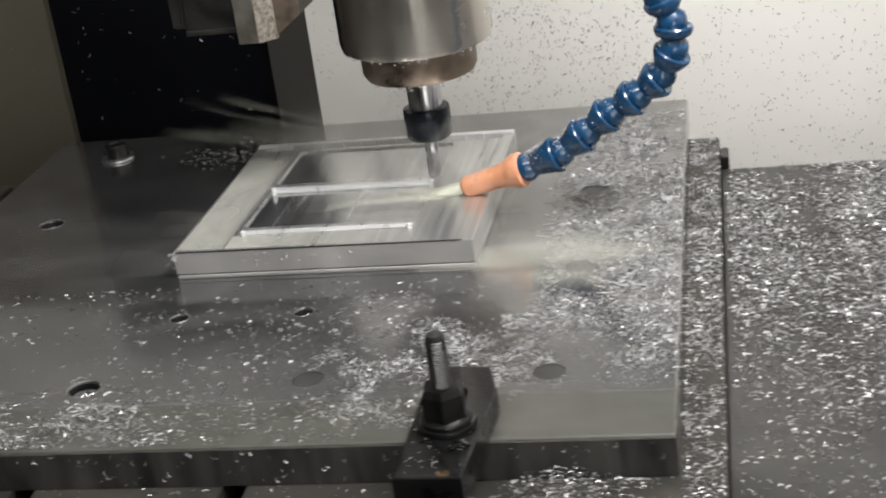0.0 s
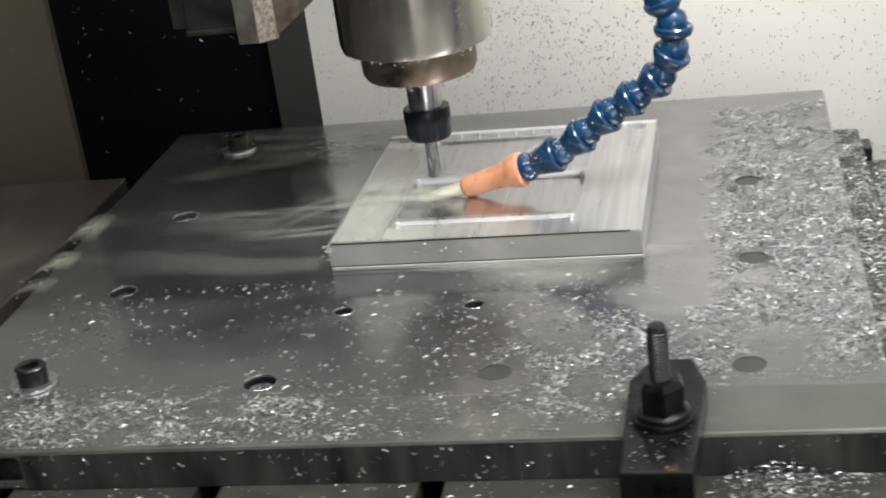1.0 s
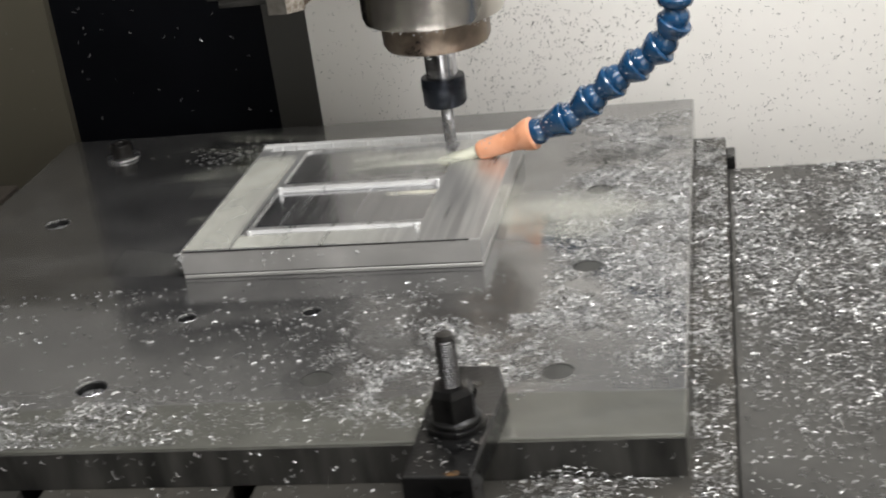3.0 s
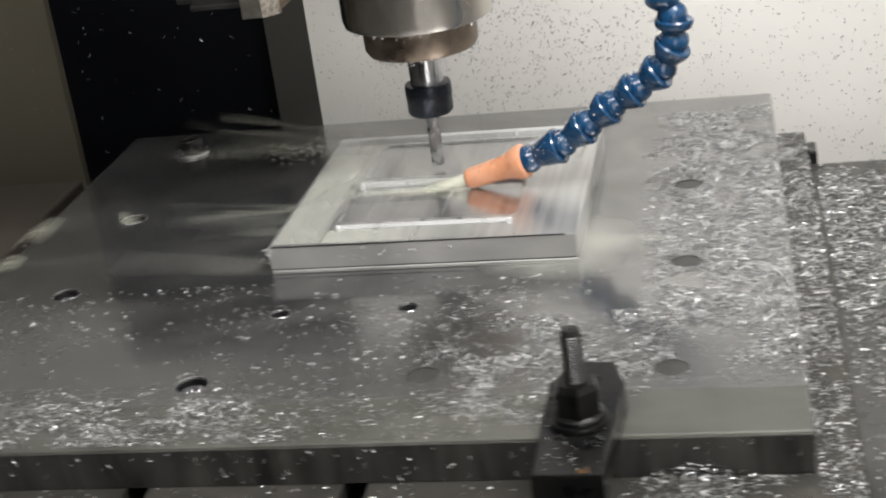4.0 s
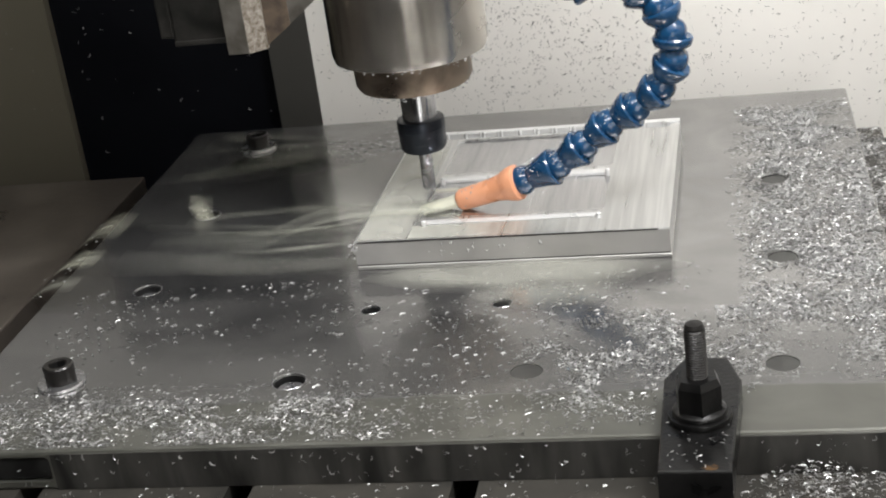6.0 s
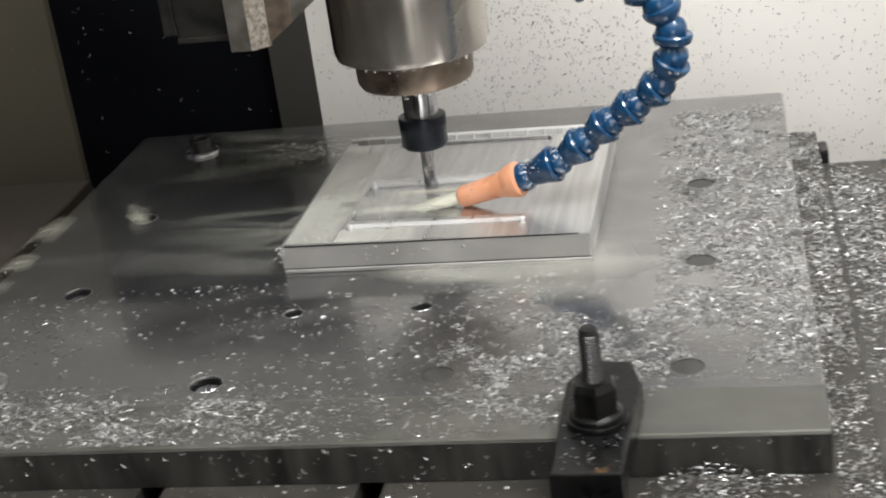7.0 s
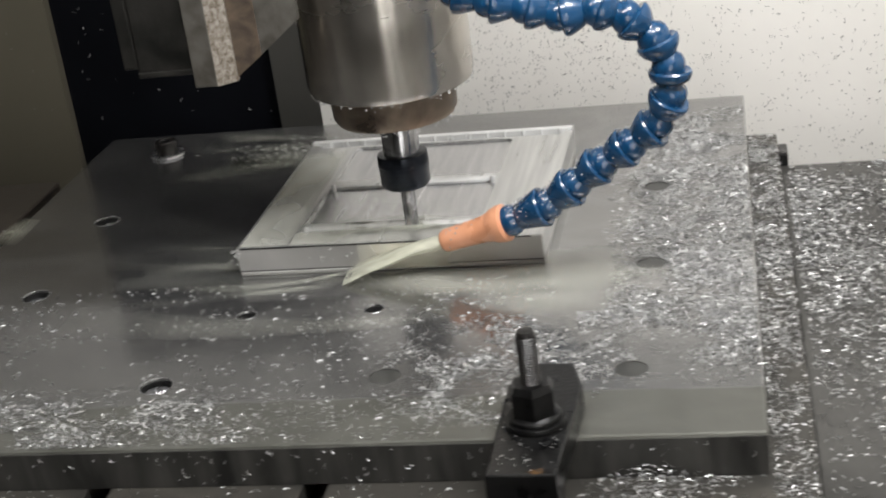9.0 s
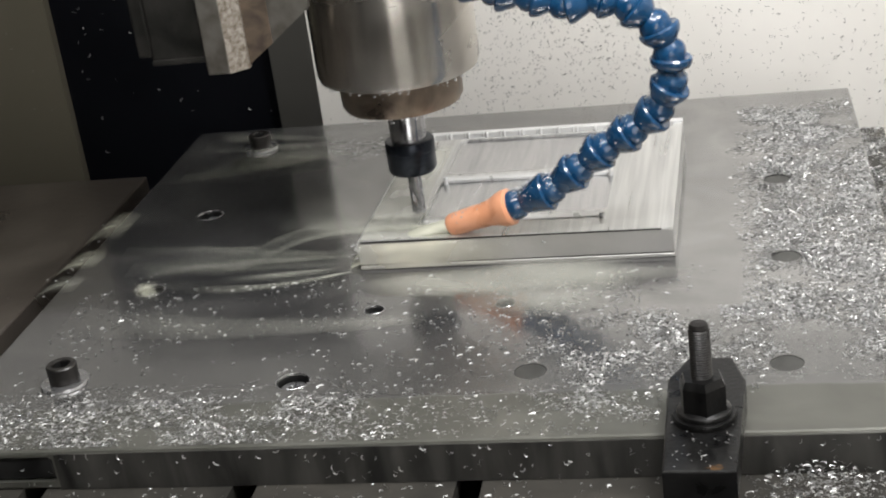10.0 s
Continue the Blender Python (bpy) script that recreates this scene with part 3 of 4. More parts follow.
def side_bracket():
    t = thing("side_bracket", (-.39, 1.19, .187), "rusty folded sheet bracket hung beside the spindle", "bracket")
    part("front_leg", block(-.4110, -.3925, 1.186, 1.192, .1865, .50, .001), M_BRACKET, t, "worn zinc front leg with rust specks")

    def bent(points, y_shift, z1):
        """A plate that runs through (x, y, lower z) points, with its thickness along y."""
        bm = bmesh.new()
        rows = []
        for x, y, z in points:
            rows.append([bm.verts.new((x, y + a, c)) for a, c in ((0, z), (0, z1), (y_shift, z1), (y_shift, z))])
        for a, b in zip(rows, rows[1:]):
            for k in range(4):
                bm.faces.new((a[k], a[(k + 1) % 4], b[(k + 1) % 4], b[k]))
        bm.faces.new(rows[0])
        bm.faces.new(rows[-1])
        return bm
    part("leg_return", bent([(-.3924, 1.1862, .1865), (-.3790, 1.1960, .1870)], .005, .50), M_BRACKET_PALE, t, "pale pitted folded edge of the leg")
    part("gusset", bent([(-.3789, 1.1985, .1895), (-.3590, 1.2045, .2040)], .005, .50), M_RUSTY, t, "rust-stained slanted plate")
    part("gusset_wing", bent([(-.3589, 1.2045, .2042), (-.3250, 1.2045, .2300)], .005, .50), M_BRACKET, t, "grey pitted wing of the bracket")
    part("rear_cover", block(-.4600, -.4112, 1.196, 1.235, .1955, .50, .003), M_BRACKET_DARK, t, "dark dirty cover beside the leg")
    part("cover_flange", block(-.4730, -.4602, 1.200, 1.230, .2010, .50, .002), M_BRACKET_DARK, t, "rust-flecked flange of the cover")
    part("cover_lip", block(-.4590, -.4122, 1.1935, 1.1958, .1955, .2000, .0008), M_BRACKET_DARK, t, "rust-edged lower lip of the cover")
    ON_HEAD.append(t)


head, chuck = milling_head()
side_bracket()

# ---------------------------------------------------------------- coolant hose
HOSE = [(-.1749, 1.2057, .0522), (-.1491, 1.2012, .0642), (-.1247, 1.1968, .0817), (-.1022, 1.1923, .0997), (-.0792, 1.1879, .1146),
        (-.0574, 1.1834, .1309), (-.0449, 1.1790, .1537), (-.0434, 1.1790, .1754), (-.0517, 1.1790, .1983), (-.0696, 1.1790, .2159),
        (-.0914, 1.1790, .2254), (-.1185, 1.1790, .2226), (-.1427, 1.1790, .2307), (-.1693, 1.1790, .2372), (-.1950, 1.1850, .2450), (-.2150, 1.195, .2550)]
TIP = (-.2381, 1.2190, .0310)


def coolant_hose():
    t = thing("coolant_hose", HOSE[-1], "blue jointed coolant hose with an orange nozzle, beaded with drops", "hose")
    pts = [Vector(p) for p in HOSE]
    d0 = (pts[0] - Vector(TIP)).normalized()
    L = (pts[0] - Vector(TIP)).length * .90
    pts[0] = Vector(TIP) + d0 * L
    turn = d0.to_track_quat("Z", "Y").to_matrix()
    prof = [(.0050, .006), (.0052, .0004), (.0076, -.0002), (.0092, .0012), (.0097, .004), (.0101, .020), (.0106, L - .027), (.0110, L - .022), (.0128, L - .014), (.0144, L - .006), (.0146, L - .001), (.0118, L), (.008, L - .001), (.0050, .006)]
    nozzle = part("nozzle", lathe(prof, TIP, turn, 32), M_NOZZLE, t, "orange plastic nozzle", 40)
    part("collar", lathe([(.0122, L - .016), (.0142, L - .012), (.0156, L - .006), (.0155, L - .0020), (.0130, L - .001)], TIP, turn, 32), M_NOZZLE, nozzle, "", 40)
    rng = random.Random(5)
    for a, b in zip(pts, pts[1:]):
        d = (b - a)
        l = d.length
        turn = d.to_track_quat("Z", "Y").to_matrix() @ Matrix.Rotation(rng.uniform(0, 6), 3, "Z")
        prof = [(.0060, -.006), (.0096, -.0052), (.0122, -.001), (.0131, .003), (.0124, .0072), (.0102, .0100), (.0099, .0110), (.0110, .0122),
                (.0148, l - .0075), (.0162, l - .0040), (.0163, l - .0014), (.0150, l), (.0122, l - .0004), (.0060, l - .002)]
        part("hose_joint", lathe(prof, a, turn, 28), M_HOSE, t, "", 40)
    # beads of coolant and fine chips caught on the upper side
    bm = bmesh.new()
    for _ in range(340):
        k = rng.choice([0, 0, 0, 0, 0, 1, 1, 1, 2, 2, 3, 3, 4, 5, 6])
        a, b = (Vector(TIP), pts[0]) if rng.random() < .12 else (pts[k], pts[k + 1])
        d = (b - a).normalized()
        side = d.cross(Vector((0, 1, 0))).normalized()
        if side.z < 0:
            side = -side
        q = rng.gauss(0, .75)
        u = rng.random() * (.7 if a == Vector(TIP) else 1)
        r = (.0098 + .0013 * u if a == Vector(TIP) else .0120 + .0034 * u)
        at = a.lerp(b, u) + (side * math.cos(q) + d.cross(side) * math.sin(q)) * r
        bmesh.ops.create_icosphere(bm, subdivisions=1, radius=rng.uniform(.0003, .0007), matrix=Matrix.Translation(at) @ Matrix.Rotation(q, 4, "X") @ Matrix.Diagonal((1.6, .8, .8, 1)))
    part("stuck_swarf", bm, M_BEAD, t, "drops and fine chips caught on the hose", 80, "stuff")
    ON_CARRIAGE.append(t)


coolant_hose()


def fluid(name, parent, mat, nu, nv, place, label=""):
    """A skin of fluid: place(u, v) gives x, y, z and the depth at u along the flow and v across it."""
    bm = bmesh.new()
    lay = bm.verts.layers.float.new("depth")
    grid = []
    for i in range(nu + 1):
        row = []
        for j in range(nv + 1):
            x, y, z, d = place(i / nu, 2 * j / nv - 1)
            v = bm.verts.new((x, y, z))
            v[lay] = max(0.0, min(1.0, d))
            row.append(v)
        grid.append(row)
    for i in range(nu):
        for j in range(nv):
            bm.faces.new((grid[i][j], grid[i + 1][j], grid[i + 1][j + 1], grid[i][j + 1]))
    return part(name, bm, mat, parent, label, 80)


def rim(v, sharp=1.0):
    return max(0.0, 1 - v * v) ** sharp


LAND = Vector((-.326, 1.2265, .0015))


def coolant_jet():
    t = thing("coolant_jet", TIP, "milky coolant jet shooting from the orange nozzle", "coolant")
    tip = Vector(TIP)

    def tube(u, v):
        a = math.pi * v
        c = tip.lerp(LAND, u)
        c.z = tip.z - (tip.z - LAND.z) * u ** 1.25
        wy, wz = .0060 + .015 * u, .0056 - .0030 * u
        w = 1 + .18 * noise.noise((u * 6, v * 2, 3.0))
        return c.x, c.y + wy * math.cos(a) * w, c.z + wz * math.sin(a) * w, 1 - .35 * u
    fluid("jet", t, M_JET, 14, 18, tube)
    ON_CARRIAGE.append(t)


def coolant_flow():
    """What runs over the block's top and falls off its side; it stays on the block while the head passes the block's front."""
    t = thing("coolant_flow", (-.28, 1.216, .025), "thin milky coolant sheet running off the workpiece", "coolant")

    def over(y0, half0, half1, drift, x1, seed, thick, edge=0.0):
        def place(u, v):
            x = -.246 + (x1 + .246) * u
            s = max(0.0, (-.322 - x) / .10)
            z = max(.0266 - .0245 * s * s, .0018)
            half = half0 + (half1 - half0) * u
            w = noise.noise((x * 13, v * 1.3 + seed, seed))
            y = y0 + drift * u ** 1.4 + half * v + .010 * u * w
            z += .0012 * rim(v) + .0018 * u * max(0, noise.noise((x * 26, v * 3, seed + 7)))
            across = rim(v, .8) * (1 - edge + edge * min(1, 2.2 * v * v))
            return x, y, z, thick * across * min(1, u * 12) * (1 - u) ** .8
        return place

    def veil(u, v):
        x = -.248 - .150 * u
        y = 1.214 + .012 * u + (.010 + .026 * u ** .7) * v + .006 * u * noise.noise((x * 20, v * 2, 1))
        return x, y, .0264 + .0010 * rim(v), .7 * rim(v, .7) * min(1, u * 10) * (1 - u) ** .8
    fluid("block_veil", t, M_SHEET, 40, 14, veil)
    fluid("coolant_sheet", t, M_SHEET, 70, 18, over(1.222, .016, .030, -.002, -.500, 1.0, .75, .6))
    fluid("coolant_sheet", t, M_SHEET, 70, 10, over(1.212, .009, .010, -.012, -.470, 5.0, .9))
    fluid("coolant_sheet", t, M_SHEET, 70, 10, over(1.230, .006, .008, .020, -.540, 9.0, .6))
    ON_FLOW.append(t)


def plate_runoff():
    """The stream on the plate beside the block."""
    t = thing("plate_runoff", (-.40, 1.22, .001), "milky coolant streaming across the wet plate", "coolant")

    def run(y0, half0, half1, drift, x0, x1, seed, thick):
        def place(u, v):
            x = x0 + (x1 - x0) * u
            half = half0 + (half1 - half0) * u
            y = y0 + drift * u + half * v + .009 * u * noise.noise((x * 12, v + seed, seed))
            return x, y, .0010 + seed * .0001 + .0022 * rim(v) * (1 - .6 * u), thick * rim(v, .7) * (1 - u) ** .7 * min(1, u * 5)
        return place
    fluid("runoff", t, M_SHEET, 50, 12, run(1.2265, .018, .020, .006, -.245, -.540, 2.0, .45))
    fluid("runoff", t, M_SHEET, 50, 10, run(1.236, .006, .010, .040, -.330, -.560, 6.0, .5))
    fluid("runoff", t, M_SHEET, 50, 8, run(1.205, .005, .009, -.020, -.330, -.500, 8.0, .8))
    ON_CARRIAGE.append(t)


def coolant_film():
    """Milk standing on the block's margins, pouring over the plate's side and welling up in a bolt hole."""
    t = thing("coolant_film", (-.184, 1.25, .025), "greenish milky film lying on the workpiece margin", "coolant")
    t["turn"] = -1.0

    def margin(u, v):
        return -.2945 + .0215 * v, 1.121 + .235 * u, .02525 + .0003 * rim(v), min(1, 12 * (1 - u)) * .60 * (1 - .5 * max(0, v) ** 4)
    fluid("margin_film", t, M_FILM, 30, 8, margin)
    fluid("front_film", t, M_FILM, 40, 6, lambda u, v: (-.272 + .150 * u, 1.1345 + .0135 * v, .02525 + .0002 * rim(v), .7 * (1 - u) ** .8))
    ON_TABLE.append(t)

    e = thing("edge_runoff", (-.60, 1.2, -.03), "milky coolant pouring over the edge of the plate", "coolant")

    def pour(y0, half, seed):
        def place(u, v):
            x = -.576 - .072 * u
            y = y0 + half * v * (1 - .25 * u) + .010 * noise.noise((u * 2, v * 5, seed))
            z = .0014 if x > -.594 else .0014 - .036 * ((-.594 - x) / .054) ** 1.7
            return x, y, z, .65 * rim(v) * math.sin(math.pi * min(1, .12 + .86 * u)) * (.62 + .6 * noise.noise((v * 6, u * 2.5, seed)))
        return place
    fluid("pour", e, M_JET, 18, 26, pour(1.250, .034, 4.0))
    fluid("pour", e, M_JET, 18, 22, pour(1.172, .020, 9.0))
    fluid("pour", e, M_SHEET, 18, 18, pour(1.118, .018, 14.0))
    rng = random.Random(17)
    bm = bmesh.new()
    for _ in range(24):
        y = rng.choice((1.25, 1.172, 1.118)) + rng.gauss(0, .018)
        at = (-.604 - abs(rng.gauss(0, .008)), y, -.026 + abs(rng.gauss(0, .012)))
        bmesh.ops.create_icosphere(bm, subdivisions=1, radius=rng.uniform(.0004, .0010), matrix=Matrix.Translation(at) @ Matrix.Diagonal((1.8, 1.2, .6, 1)))
    part("splash_drops", bm, M_BEAD, e, "bright drops splashing off the edge", 80, "stuff")
    ON_TABLE.append(e)


def fountain(x, y, seed, strong):
    """Milk welling up where the stream runs into an open bolt hole."""
    w = thing("coolant_fountain", (x, y, -.004), "small milky splash thrown up from a bolt hole", "coolant", "hole splashes")
    rng = random.Random(seed)
    for k in range(6):
        lean, width, high = rng.uniform(-.35, .2), rng.uniform(.007, .012), strong * rng.uniform(.012, .027)

        def jump(u, v, lean=lean, width=width, high=high, k=k):
            z = -.004 + high * math.sin(math.pi * .6 * u)
            xx = x - .002 + lean * .045 * u + width * (1 - .55 * u) * v + .002 * noise.noise((u * 3, v, k + seed))
            return xx, y - .005 + .0014 * k + .004 * u * v, z, .62 * rim(v, 1.2) * (1 - u) ** .6 * (.7 + .5 * noise.noise((v * 1.5, u * 3, k + seed)))
        fluid("spout", w, M_JET, 14, 10, jump)
    bm = bmesh.new()
    for _ in range(9):
        at = (x + rng.gauss(0, .009), y + rng.gauss(0, .006), abs(rng.gauss(0, .010)) + .001)
        bmesh.ops.create_icosphere(bm, subdivisions=1, radius=rng.uniform(.0003, .0008), matrix=Matrix.Translation(at))
    part("splash_drops", bm, M_BEAD, w, "bright drops round the splash", 80, "stuff")
    return w


def front_pour():
    """Milk that runs down the block's front and away over the plate once the nozzle has come to the front; else it stays in the block's mass."""
    t = thing("front_pour", (-.30, 1.236, .012), "cream coolant running down the front of the block", "coolant")

    def down(u, v):
        x = -.316 + .135 * u
        return x, 1.2345 - .0016 * rim(v) + .0006 * noise.noise((x * 40, v * 3, 2)), .0135 + .0115 * v, min(1, .15 + 4 * u) * (1 - u) ** .8 * min(1, .55 + .5 * noise.noise((x * 22, v, 5)) + .3 * (1 - u))
    fluid("face_film", t, M_MILK, 34, 10, down)

    def streak(x0, y0, x1, y1, half, bow, seed, thick):
        def place(u, v):
            x = x0 + (x1 - x0) * u
            y = y0 + (y1 - y0) * u + bow * math.sin(math.pi * u) + half * (.4 + u) * v + .006 * u * noise.noise((x * 16, v, seed))
            return x, y, .0012 + .0001 * seed + .0012 * rim(v), thick * rim(v, .8) * min(1, 8 * u) * (1 - u) ** .7
        return place
    fluid("streak", t, M_SHEET, 50, 8, streak(-.318, 1.236, -.465, 1.212, .006, -.012, 1.0, 1.0), "milky streak off the block's corner")
    fluid("streak", t, M_SHEET, 50, 8, streak(-.318, 1.262, -.520, 1.250, .010, .010, 2.0, .9), "milky streak off the block's side")
    fluid("bank", t, M_POOL, 60, 12, streak(-.235, 1.138, -.560, 1.165, .022, -.016, 3.0, .42), "milky bank round the washed steel")
    ON_POUR.append(t)


def splash_pool():
    """Milky puddle beside the jet, under the near side of the block; its paleness also paints the block's reflection.
    """
    t = thing("splash_pool", (-.17, 1.10, .001), "milky puddle with a bright rippled rim, also painting the block's reflection", "coolant")

    def pool(x0, x1, y0, y1, seed, thick):
        def place(u, v):
            a = math.pi * (2 * u - 1)
            r = (v + 1) / 2
            wob = 1 + .22 * noise.noise((math.cos(a) * 1.7, math.sin(a) * 1.7, seed)) + .08 * noise.noise((math.cos(a) * 5, math.sin(a) * 5, seed))
            x = (x0 + x1) / 2 + (x1 - x0) / 2 * r * wob * math.cos(a)
            y = (y0 + y1) / 2 + (y1 - y0) / 2 * r * wob * math.sin(a)
            return x, y, .0009 + .0001 * seed + .0006 * (1 - r) + .0008 * noise.noise((x * 50, y * 40, seed)) * (1 - r), thick * min(1, 2.2 * (1 - r))
        return place
    fluid("puddle", t, M_POOL, 48, 10, pool(-.225, -.075, 1.055, 1.190, 1.0, .60))
    # This pale strip doubles for the block's front mirrored in the plate.
    fluid("puddle", t, M_POOL, 48, 10, pool(-.320, -.050, 1.098, 1.160, 4.0, .75))
    ON_POOL.append(t)


def mist_veil():
    """Fine spray: it lies on the block and is thrown up while the jet meets an edge."""
    t = thing("mist_veil", (-.30, 1.215, .0285), "thin veil of coolant mist over the block", "coolant")
    for k, (x, w, far) in enumerate(((-.275, .050, .12), (-.335, .065, .15), (-.225, .035, .10))):
        def place(u, v, x=x, w=w, far=far, k=k):
            return x - .05 * u + w * (.35 + .65 * u) * v, 1.215 + far * u, .0285 + .0012 * k + .010 * u * noise.noise((u * 3, v * 2, k * 4.0)), .46 * rim(v) * min(1, 8 * u) * (1 - u) ** 1.2
        fluid("mist_sheet", t, M_POOL, 24, 12, place)
    return t


def spray_fan():
    """Streaks of spray behind the block: they lie on the plate and are thrown up when the jet meets an edge."""
    t = thing("spray_fan", (-.370, 1.420, .004), "thin streaks of coolant spray thrown up behind the block", "coolant")
    rng = random.Random(21)
    for k in range(15):
        y0, slope = 1.420 + rng.uniform(-.040, .035), rng.uniform(-.12, .22)
        a, l, w, seed = rng.uniform(0, .05), rng.uniform(.08, .19), rng.uniform(.0030, .0080), rng.uniform(0, 50)

        def place(u, v, y0=y0, slope=slope, a=a, l=l, w=w, seed=seed):
            d = a + l * u
            return -.370 - d, y0 + slope * d + (w + .012 * u) * v + .006 * noise.noise((d * 14, seed, 0)), .004 + .010 * d * noise.noise((d * 18, v, seed)), .32 * rim(v) * math.sin(math.pi * min(1, .08 + u)) ** .7
        fluid("spray_streak", t, M_SHEET, 26, 6, place)
    return t


spray = spray_fan()
coolant_jet()
coolant_flow()
plate_runoff()
coolant_film()
rear_fountain = fountain(-.502, 1.267, 3, 1.0)
front_fountain = fountain(-.503, 1.098, 8, .6)
front_pour()
splash_pool()
veil = mist_veil()

# ---------------------------------------------------------------- swarf


def swarf():
    rng = np.random.default_rng(7)

    def clump(x, y, s, o):
        return noise.noise((x * s, y * s, o)) + .5 * noise.noise((x * s * 2.7, y * s * 2.7, o + 5))

    def blocked(x, y):
        if -.325 < x < -.045 and 1.105 < y < 1.395:
            return True
        if -.060 < x < .000 and y < .905:
            return True
        return any((x - a) ** 2 + (y - b) ** 2 < (r + .003) ** 2 for a, b, r in HOLES) or any((x - a) ** 2 + (y - b) ** 2 < .012 ** 2 for a, b in PLUGS)
    plate_right, front, stray = [], [], []
    while len(plate_right) < 30000:
        x, y = rng.uniform(-.02, .114), rng.uniform(.90, 1.515)
        edge = -.004 + .014 * clump(x, y, 22, 1) - (.03 if y < 1.02 else 0)
        dens = np.clip((x - edge) / .03, 0, 1) * np.clip((1.49 - y - .10 * max(0, .08 - x)) / .05, 0, 1) * np.clip((y - .925 + .25 * max(0, x - .06)) / .05, .06, 1)
        dens *= np.clip(.62 + 1.5 * clump(x, y, 14, 3), .03, 1)
        if rng.random() < dens and not blocked(x, y):
            plate_right.append((x, y, 0))
    while len(front) < 14500:
        if rng.random() < .42:
            x, y = rng.uniform(-.585, -.10), rng.uniform(.838, .925)
            dens = np.clip((-.22 - x) / .06, .12, 1) * np.clip((.910 - y) / .012, .08, 1) * np.clip(.7 + 1.2 * clump(x, y, 18, 8), .05, 1)
            z = 0
        else:
            x, y = rng.uniform(-.165, .03), rng.uniform(.845, 1.03)
            dens = np.clip(1.3 - ((x + .068) / .088) ** 2 - ((y - .935) / .078) ** 2, 0, 1) * np.clip(.45 + 1.9 * clump(x, y, 19, 12), .02, 1)
            z = 0
        if rng.random() < dens and not blocked(x, y):
            front.append((x, y, z))
    while len(stray) < 900:
        x, y = rng.uniform(-.56, -.02), rng.uniform(.91, 1.10)
        if rng.random() < np.clip(.42 + .8 * clump(x, y, 9, 20), .06, 1) and not blocked(x, y):
            stray.append((x, y, 0))
    for x, y, r in HOLES:
        for _ in range(5):
            stray.append((x + rng.uniform(-.6, .6) * r, y + rng.uniform(-.2, .7) * r, -.0078))
    for _ in range(170):
        x, y = rng.normal(-.36, .035), rng.normal(1.435, .016)
        if not blocked(x, y):
            stray.append((x, y, 0))
    strip, tray, low = [], [], []
    while len(strip) < 4800:
        x, y = rng.uniform(.1175, .146), rng.uniform(.745, 1.478)
        if rng.random() < np.clip(.75 + clump(x, y, 25, 30), .1, 1) * np.clip((y - .80) / .25, .45, 1):
            strip.append((x, y, -.031))
    while len(tray) < 27000:
        x, y = rng.uniform(.153, .44), rng.uniform(.70, 1.422)
        if rng.random() < np.clip(.66 + .9 * clump(x, y, 11, 40), .06, 1) * np.clip((y - .88) / .32, .12, 1):
            tray.append((x, y, -.045))
    while len(low) < 1300:
        x, y = rng.uniform(-.58, .145), rng.uniform(.745, .832)
        if rng.random() < (np.clip(.5 + 1.6 * clump(x, y, 18, 50), .02, 1) if x > -.0 else .10) and not (-.060 < x < -.005) and all(abs(x - s) > .012 for s in (-.503, -.346, -.188, -.030)):
            low.append((x, y, -.031))
    for _ in range(650):
        x, y = rng.normal(.040, .020), min(.831, rng.normal(.806, .016))
        low.append((x, y, -.031 + .012 * rng.random() * max(0, 1 - ((x - .04) / .04) ** 2)))
    for name, places, size, seed, label in (
            ("stray_chips", stray, .0031, 6, "single bright aluminium chips scattered on the plate"),
            ("plate_chips", plate_right, .0021, 1, "bright curled aluminium chips drifted over the plate"),
            ("front_chips", front, .0021, 2, "bright aluminium chips banked along the plate's front strip"),
            ("table_chips", strip + low, .0027, 3, "aluminium chips lying on the table beside the plate"),
            ("cover_chips", tray, .0031, 4, "loose aluminium chips strewn over the way cover")):
        ob = chip_mesh(name, places, size, seed)
        ob["base"] = (0, 0, 0)
        tagged(ob, label, "metal chips", "", "stuff")
        ON_TABLE.append(ob)
    face = []
    for _ in range(130):
        x = rng.uniform(-.58, .11)
        if not -.060 < x < .0:
            face.append((x, -.004 - .024 * rng.random() ** 1.4, 0))
    ob = chip_mesh("face_chips", face, .0030, 14)
    me = ob.data
    co = np.zeros(len(me.vertices) * 3)
    me.vertices.foreach_get("co", co)
    co = co.reshape(-1, 3)
    me.vertices.foreach_set("co", np.stack([co[:, 0], .8332 - co[:, 2], co[:, 1]], 1).ravel())
    me.update()
    ob["base"] = (0, 0, 0)
    tagged(ob, "curled chips clinging to the front edge of the plate", "metal chips", "", "stuff")
    ON_TABLE.append(ob)
    # flecks stuck to the walls
    flecks, chips = [], []
    while len(flecks) < 2900:
        x, z = rng.uniform(-.47, .30), rng.uniform(-.13, .13)
        d = .20 + .8 * math.exp(-((x + .20) / .13) ** 2 - ((z - .05) / .09) ** 2) + .25 * max(0, clump(x, z, 12, 60))
        if rng.random() < d:
            flecks.append((x, 1.6195, z))
    for _ in range(46):
        chips.append((rng.uniform(-.77, -.54), 1.6315, rng.uniform(-.08, .20)))
    for _ in range(14):
        flecks.append((rng.uniform(-.92, -.79), 1.6175, rng.uniform(-.06, .16)))
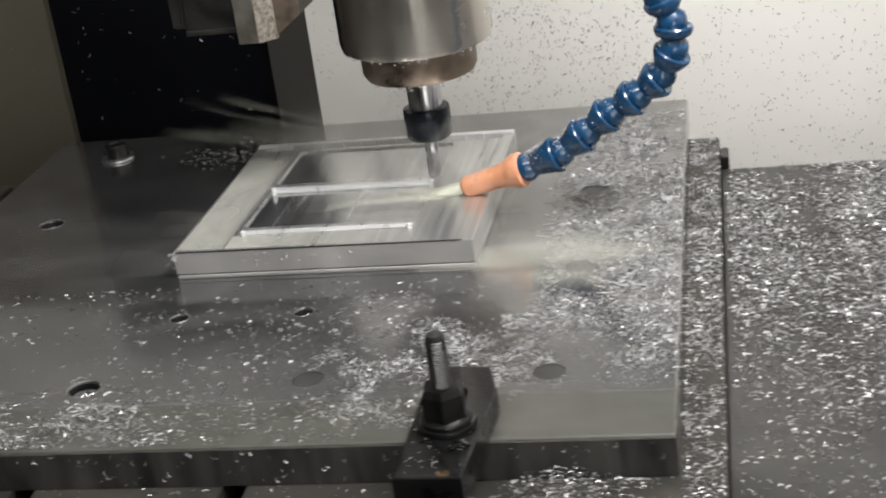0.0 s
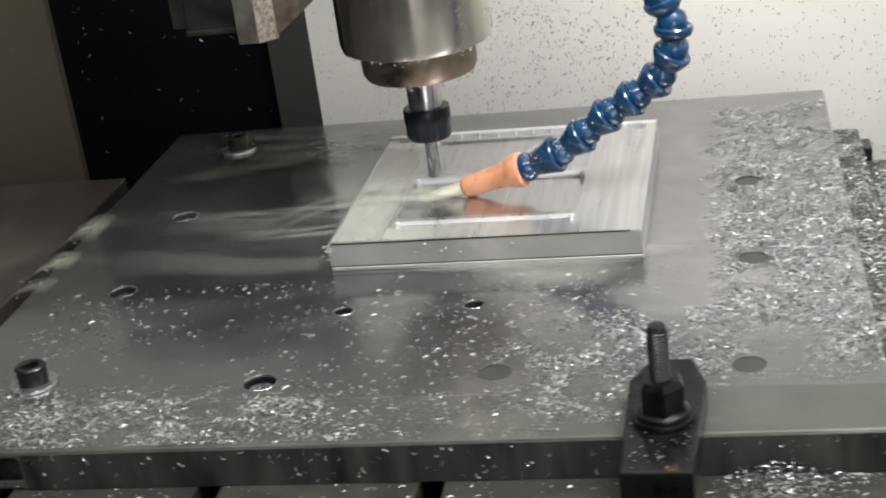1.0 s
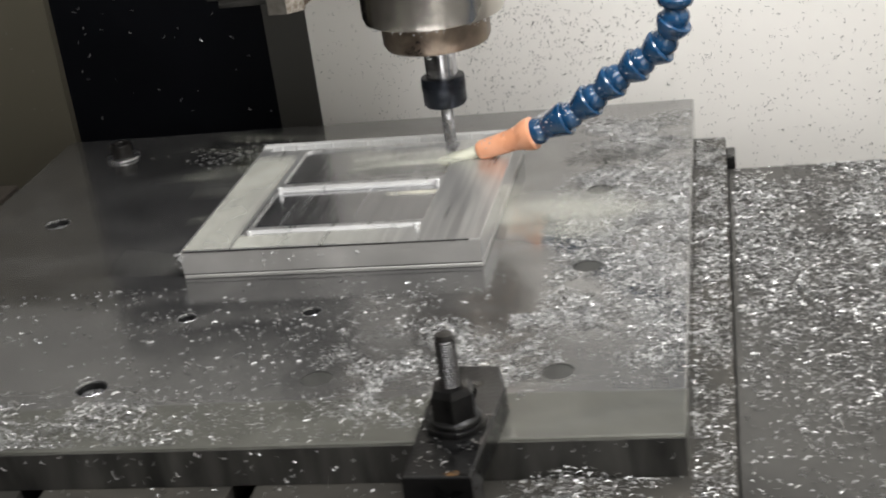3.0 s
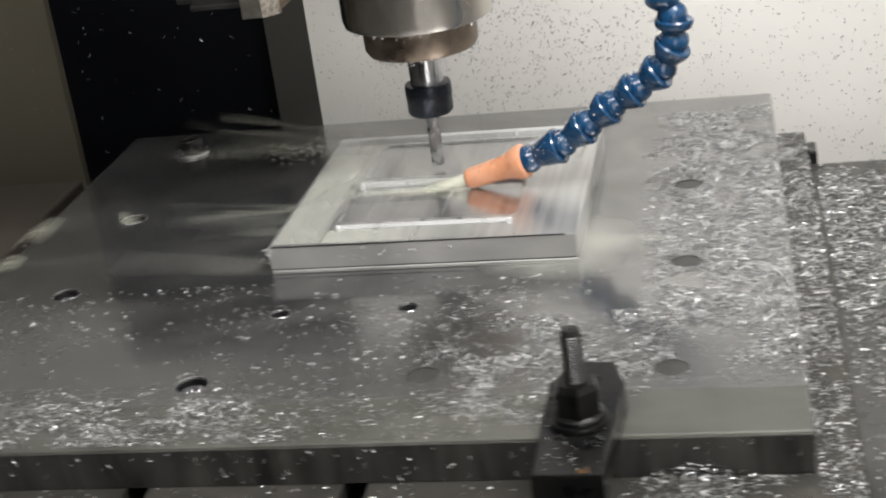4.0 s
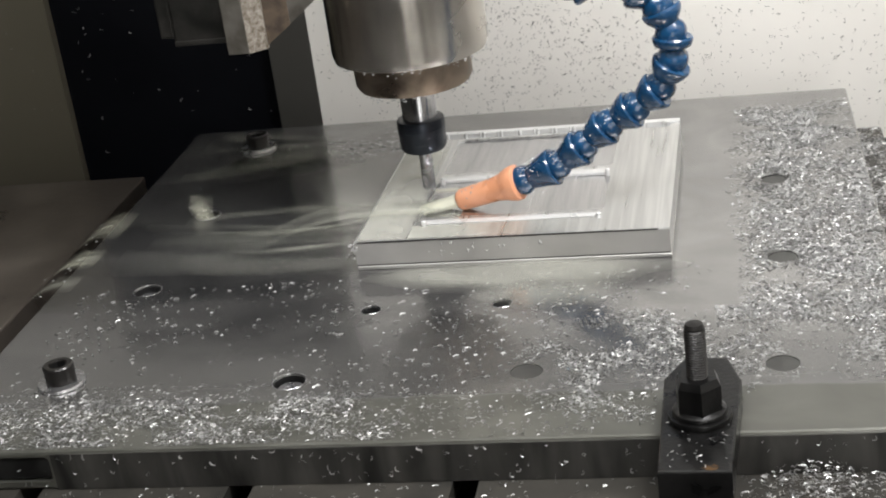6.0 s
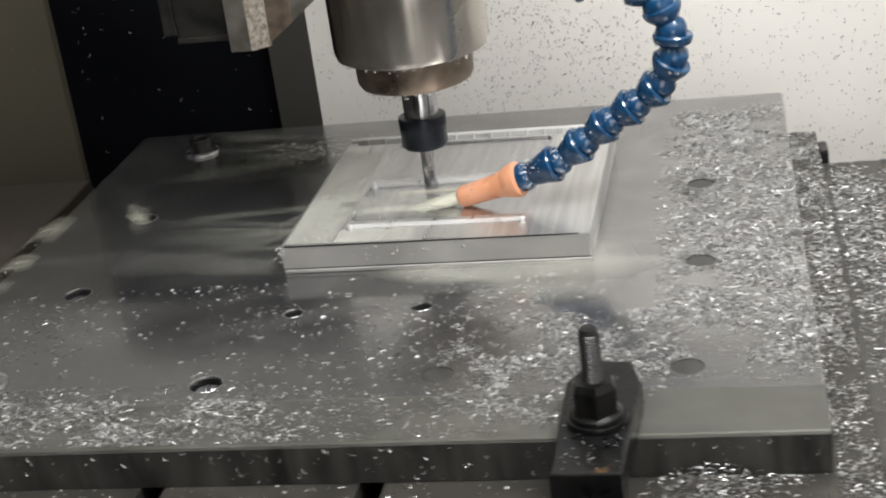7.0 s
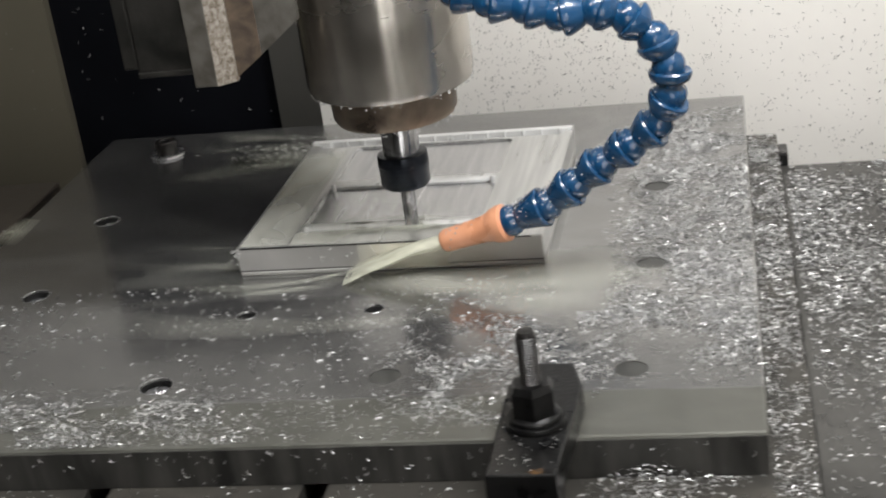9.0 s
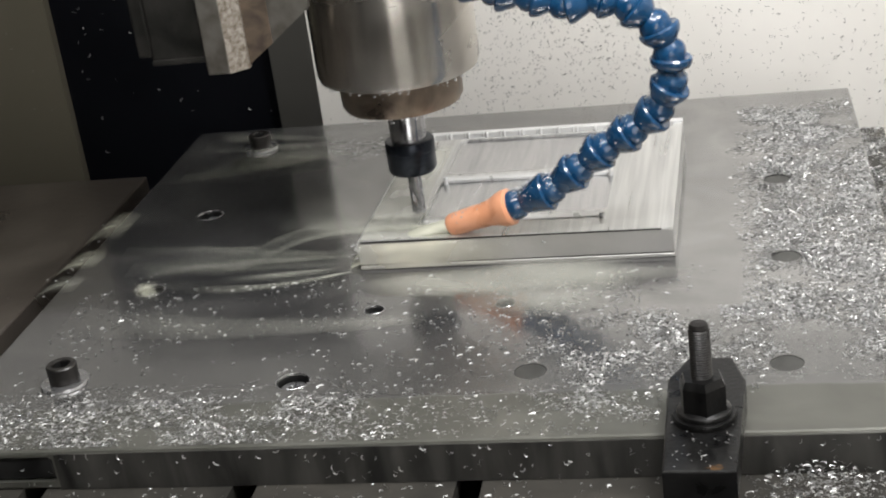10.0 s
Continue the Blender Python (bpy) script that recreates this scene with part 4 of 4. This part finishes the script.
    for name, places, mat, size, label in (("wall_flecks", flecks, M_SPECK, .0021, "small damp metal flecks stuck to the back wall"), ("opening_flecks", chips, M_CHIP, .0034, "bright chips clinging to the black way cover")):
        ob = chip_mesh(name, [(x, z, 0) for x, y, z in places], size, 9)
        me = ob.data
        co = np.zeros(len(me.vertices) * 3)
        me.vertices.foreach_get("co", co)
        co = co.reshape(-1, 3)
        ys = np.repeat(np.array([p[1] for p in places]), 8)
        me.vertices.foreach_set("co", np.stack([co[:, 0], ys - co[:, 2], co[:, 1]], 1).ravel())
        me.materials[0] = mat
        me.update()
        tagged(ob, label, "metal chips", "", "stuff")


swarf()

# ---------------------------------------------------------------- what moves


def motions():
    for ob in ON_TABLE:
        x, y, z = ob["base"]
        walk(ob, [(t, pose(x + dx, y, z, 0, 0, ob.get("turn", 0.0))) for t, dx in TABLE_X])
    times = sorted({t for t, _ in HEAD_Y} | {t for t, _ in HEAD_Z})
    for ob in ON_HEAD:
        x, y, z = ob["base"]
        walk(ob, [(t, pose(x, y + along(HEAD_Y, t), z + along(HEAD_Z, t))) for t in times])
    for ob in ON_CARRIAGE:
        x, y, z = ob["base"]
        walk(ob, [(t, pose(x, y + dy, z)) for t, dy in HEAD_Y])
    for ob in ON_FLOW:
        x, y, z = ob["base"]
        walk(ob, [(t, pose(x, y + max(dy, -.066), z)) for t, dy in HEAD_Y])
    # the splashes rise from their holes while the stream reaches them
    for ob, rise in ((rear_fountain, ((0.0, -1), (3.7, -1), (4.3, 0), (6.9, 0), (7.4, -1), (10.0, -1))), (front_fountain, ((0.0, -1), (9.0, -1), (9.7, 0), (10.0, 0)))):
        x, y, z = ob["base"]
        walk(ob, [(t, pose(x + along(TABLE_X, t), y, z + .026 * along(rise, t))) for t in sorted({q for q, _ in TABLE_X} | {q for q, _ in rise})])
    for ob in ON_POUR:
        x, y, z = ob["base"]
        walk(ob, [(t, pose(x, y - .12 * min(1, max(0, (-dy - .05) / .035)), z)) for t, dy in HEAD_Y])
    for ob in ON_POOL:
        x, y, z = ob["base"]
        walk(ob, [(t, pose(x, y + max(dy, -.045), z)) for t, dy in HEAD_Y])
    x, y, z = veil["base"]
    walk(veil, [(t, pose(x, y + along(HEAD_Y, t), z, a, 0, 0)) for t, a in ((0.0, 48), (.15, 34), (.4, 6), (.6, 0), (3.4, 0), (3.7, 16), (3.9, 24), (4.1, 10), (4.3, 0), (7.6, 0), (7.8, 20), (8.0, 52),
                                                                           (8.2, 34), (8.4, 8), (8.5, 0), (10.0, 0))])
    x, y, z = spray["base"]
    walk(spray, [(t, pose(x, y, z, 0, a, 0)) for t, a in ((0.0, 15), (.15, 12), (.4, 2), (.6, 0), (3.5, 0), (3.8, 5), (4.0, 8), (4.2, 4), (4.4, 0), (7.7, 0), (7.9, 10), (8.0, 20), (8.2, 16),
                                                          (8.4, 8), (8.6, 0), (9.2, 0), (9.4, 6), (9.6, 8), (9.8, 3), (10.0, 0))])
    walk(chuck, [(k / FPS, pose(0, 0, 0, 0, 0, -83 * k)) for k in range(301)])


motions()
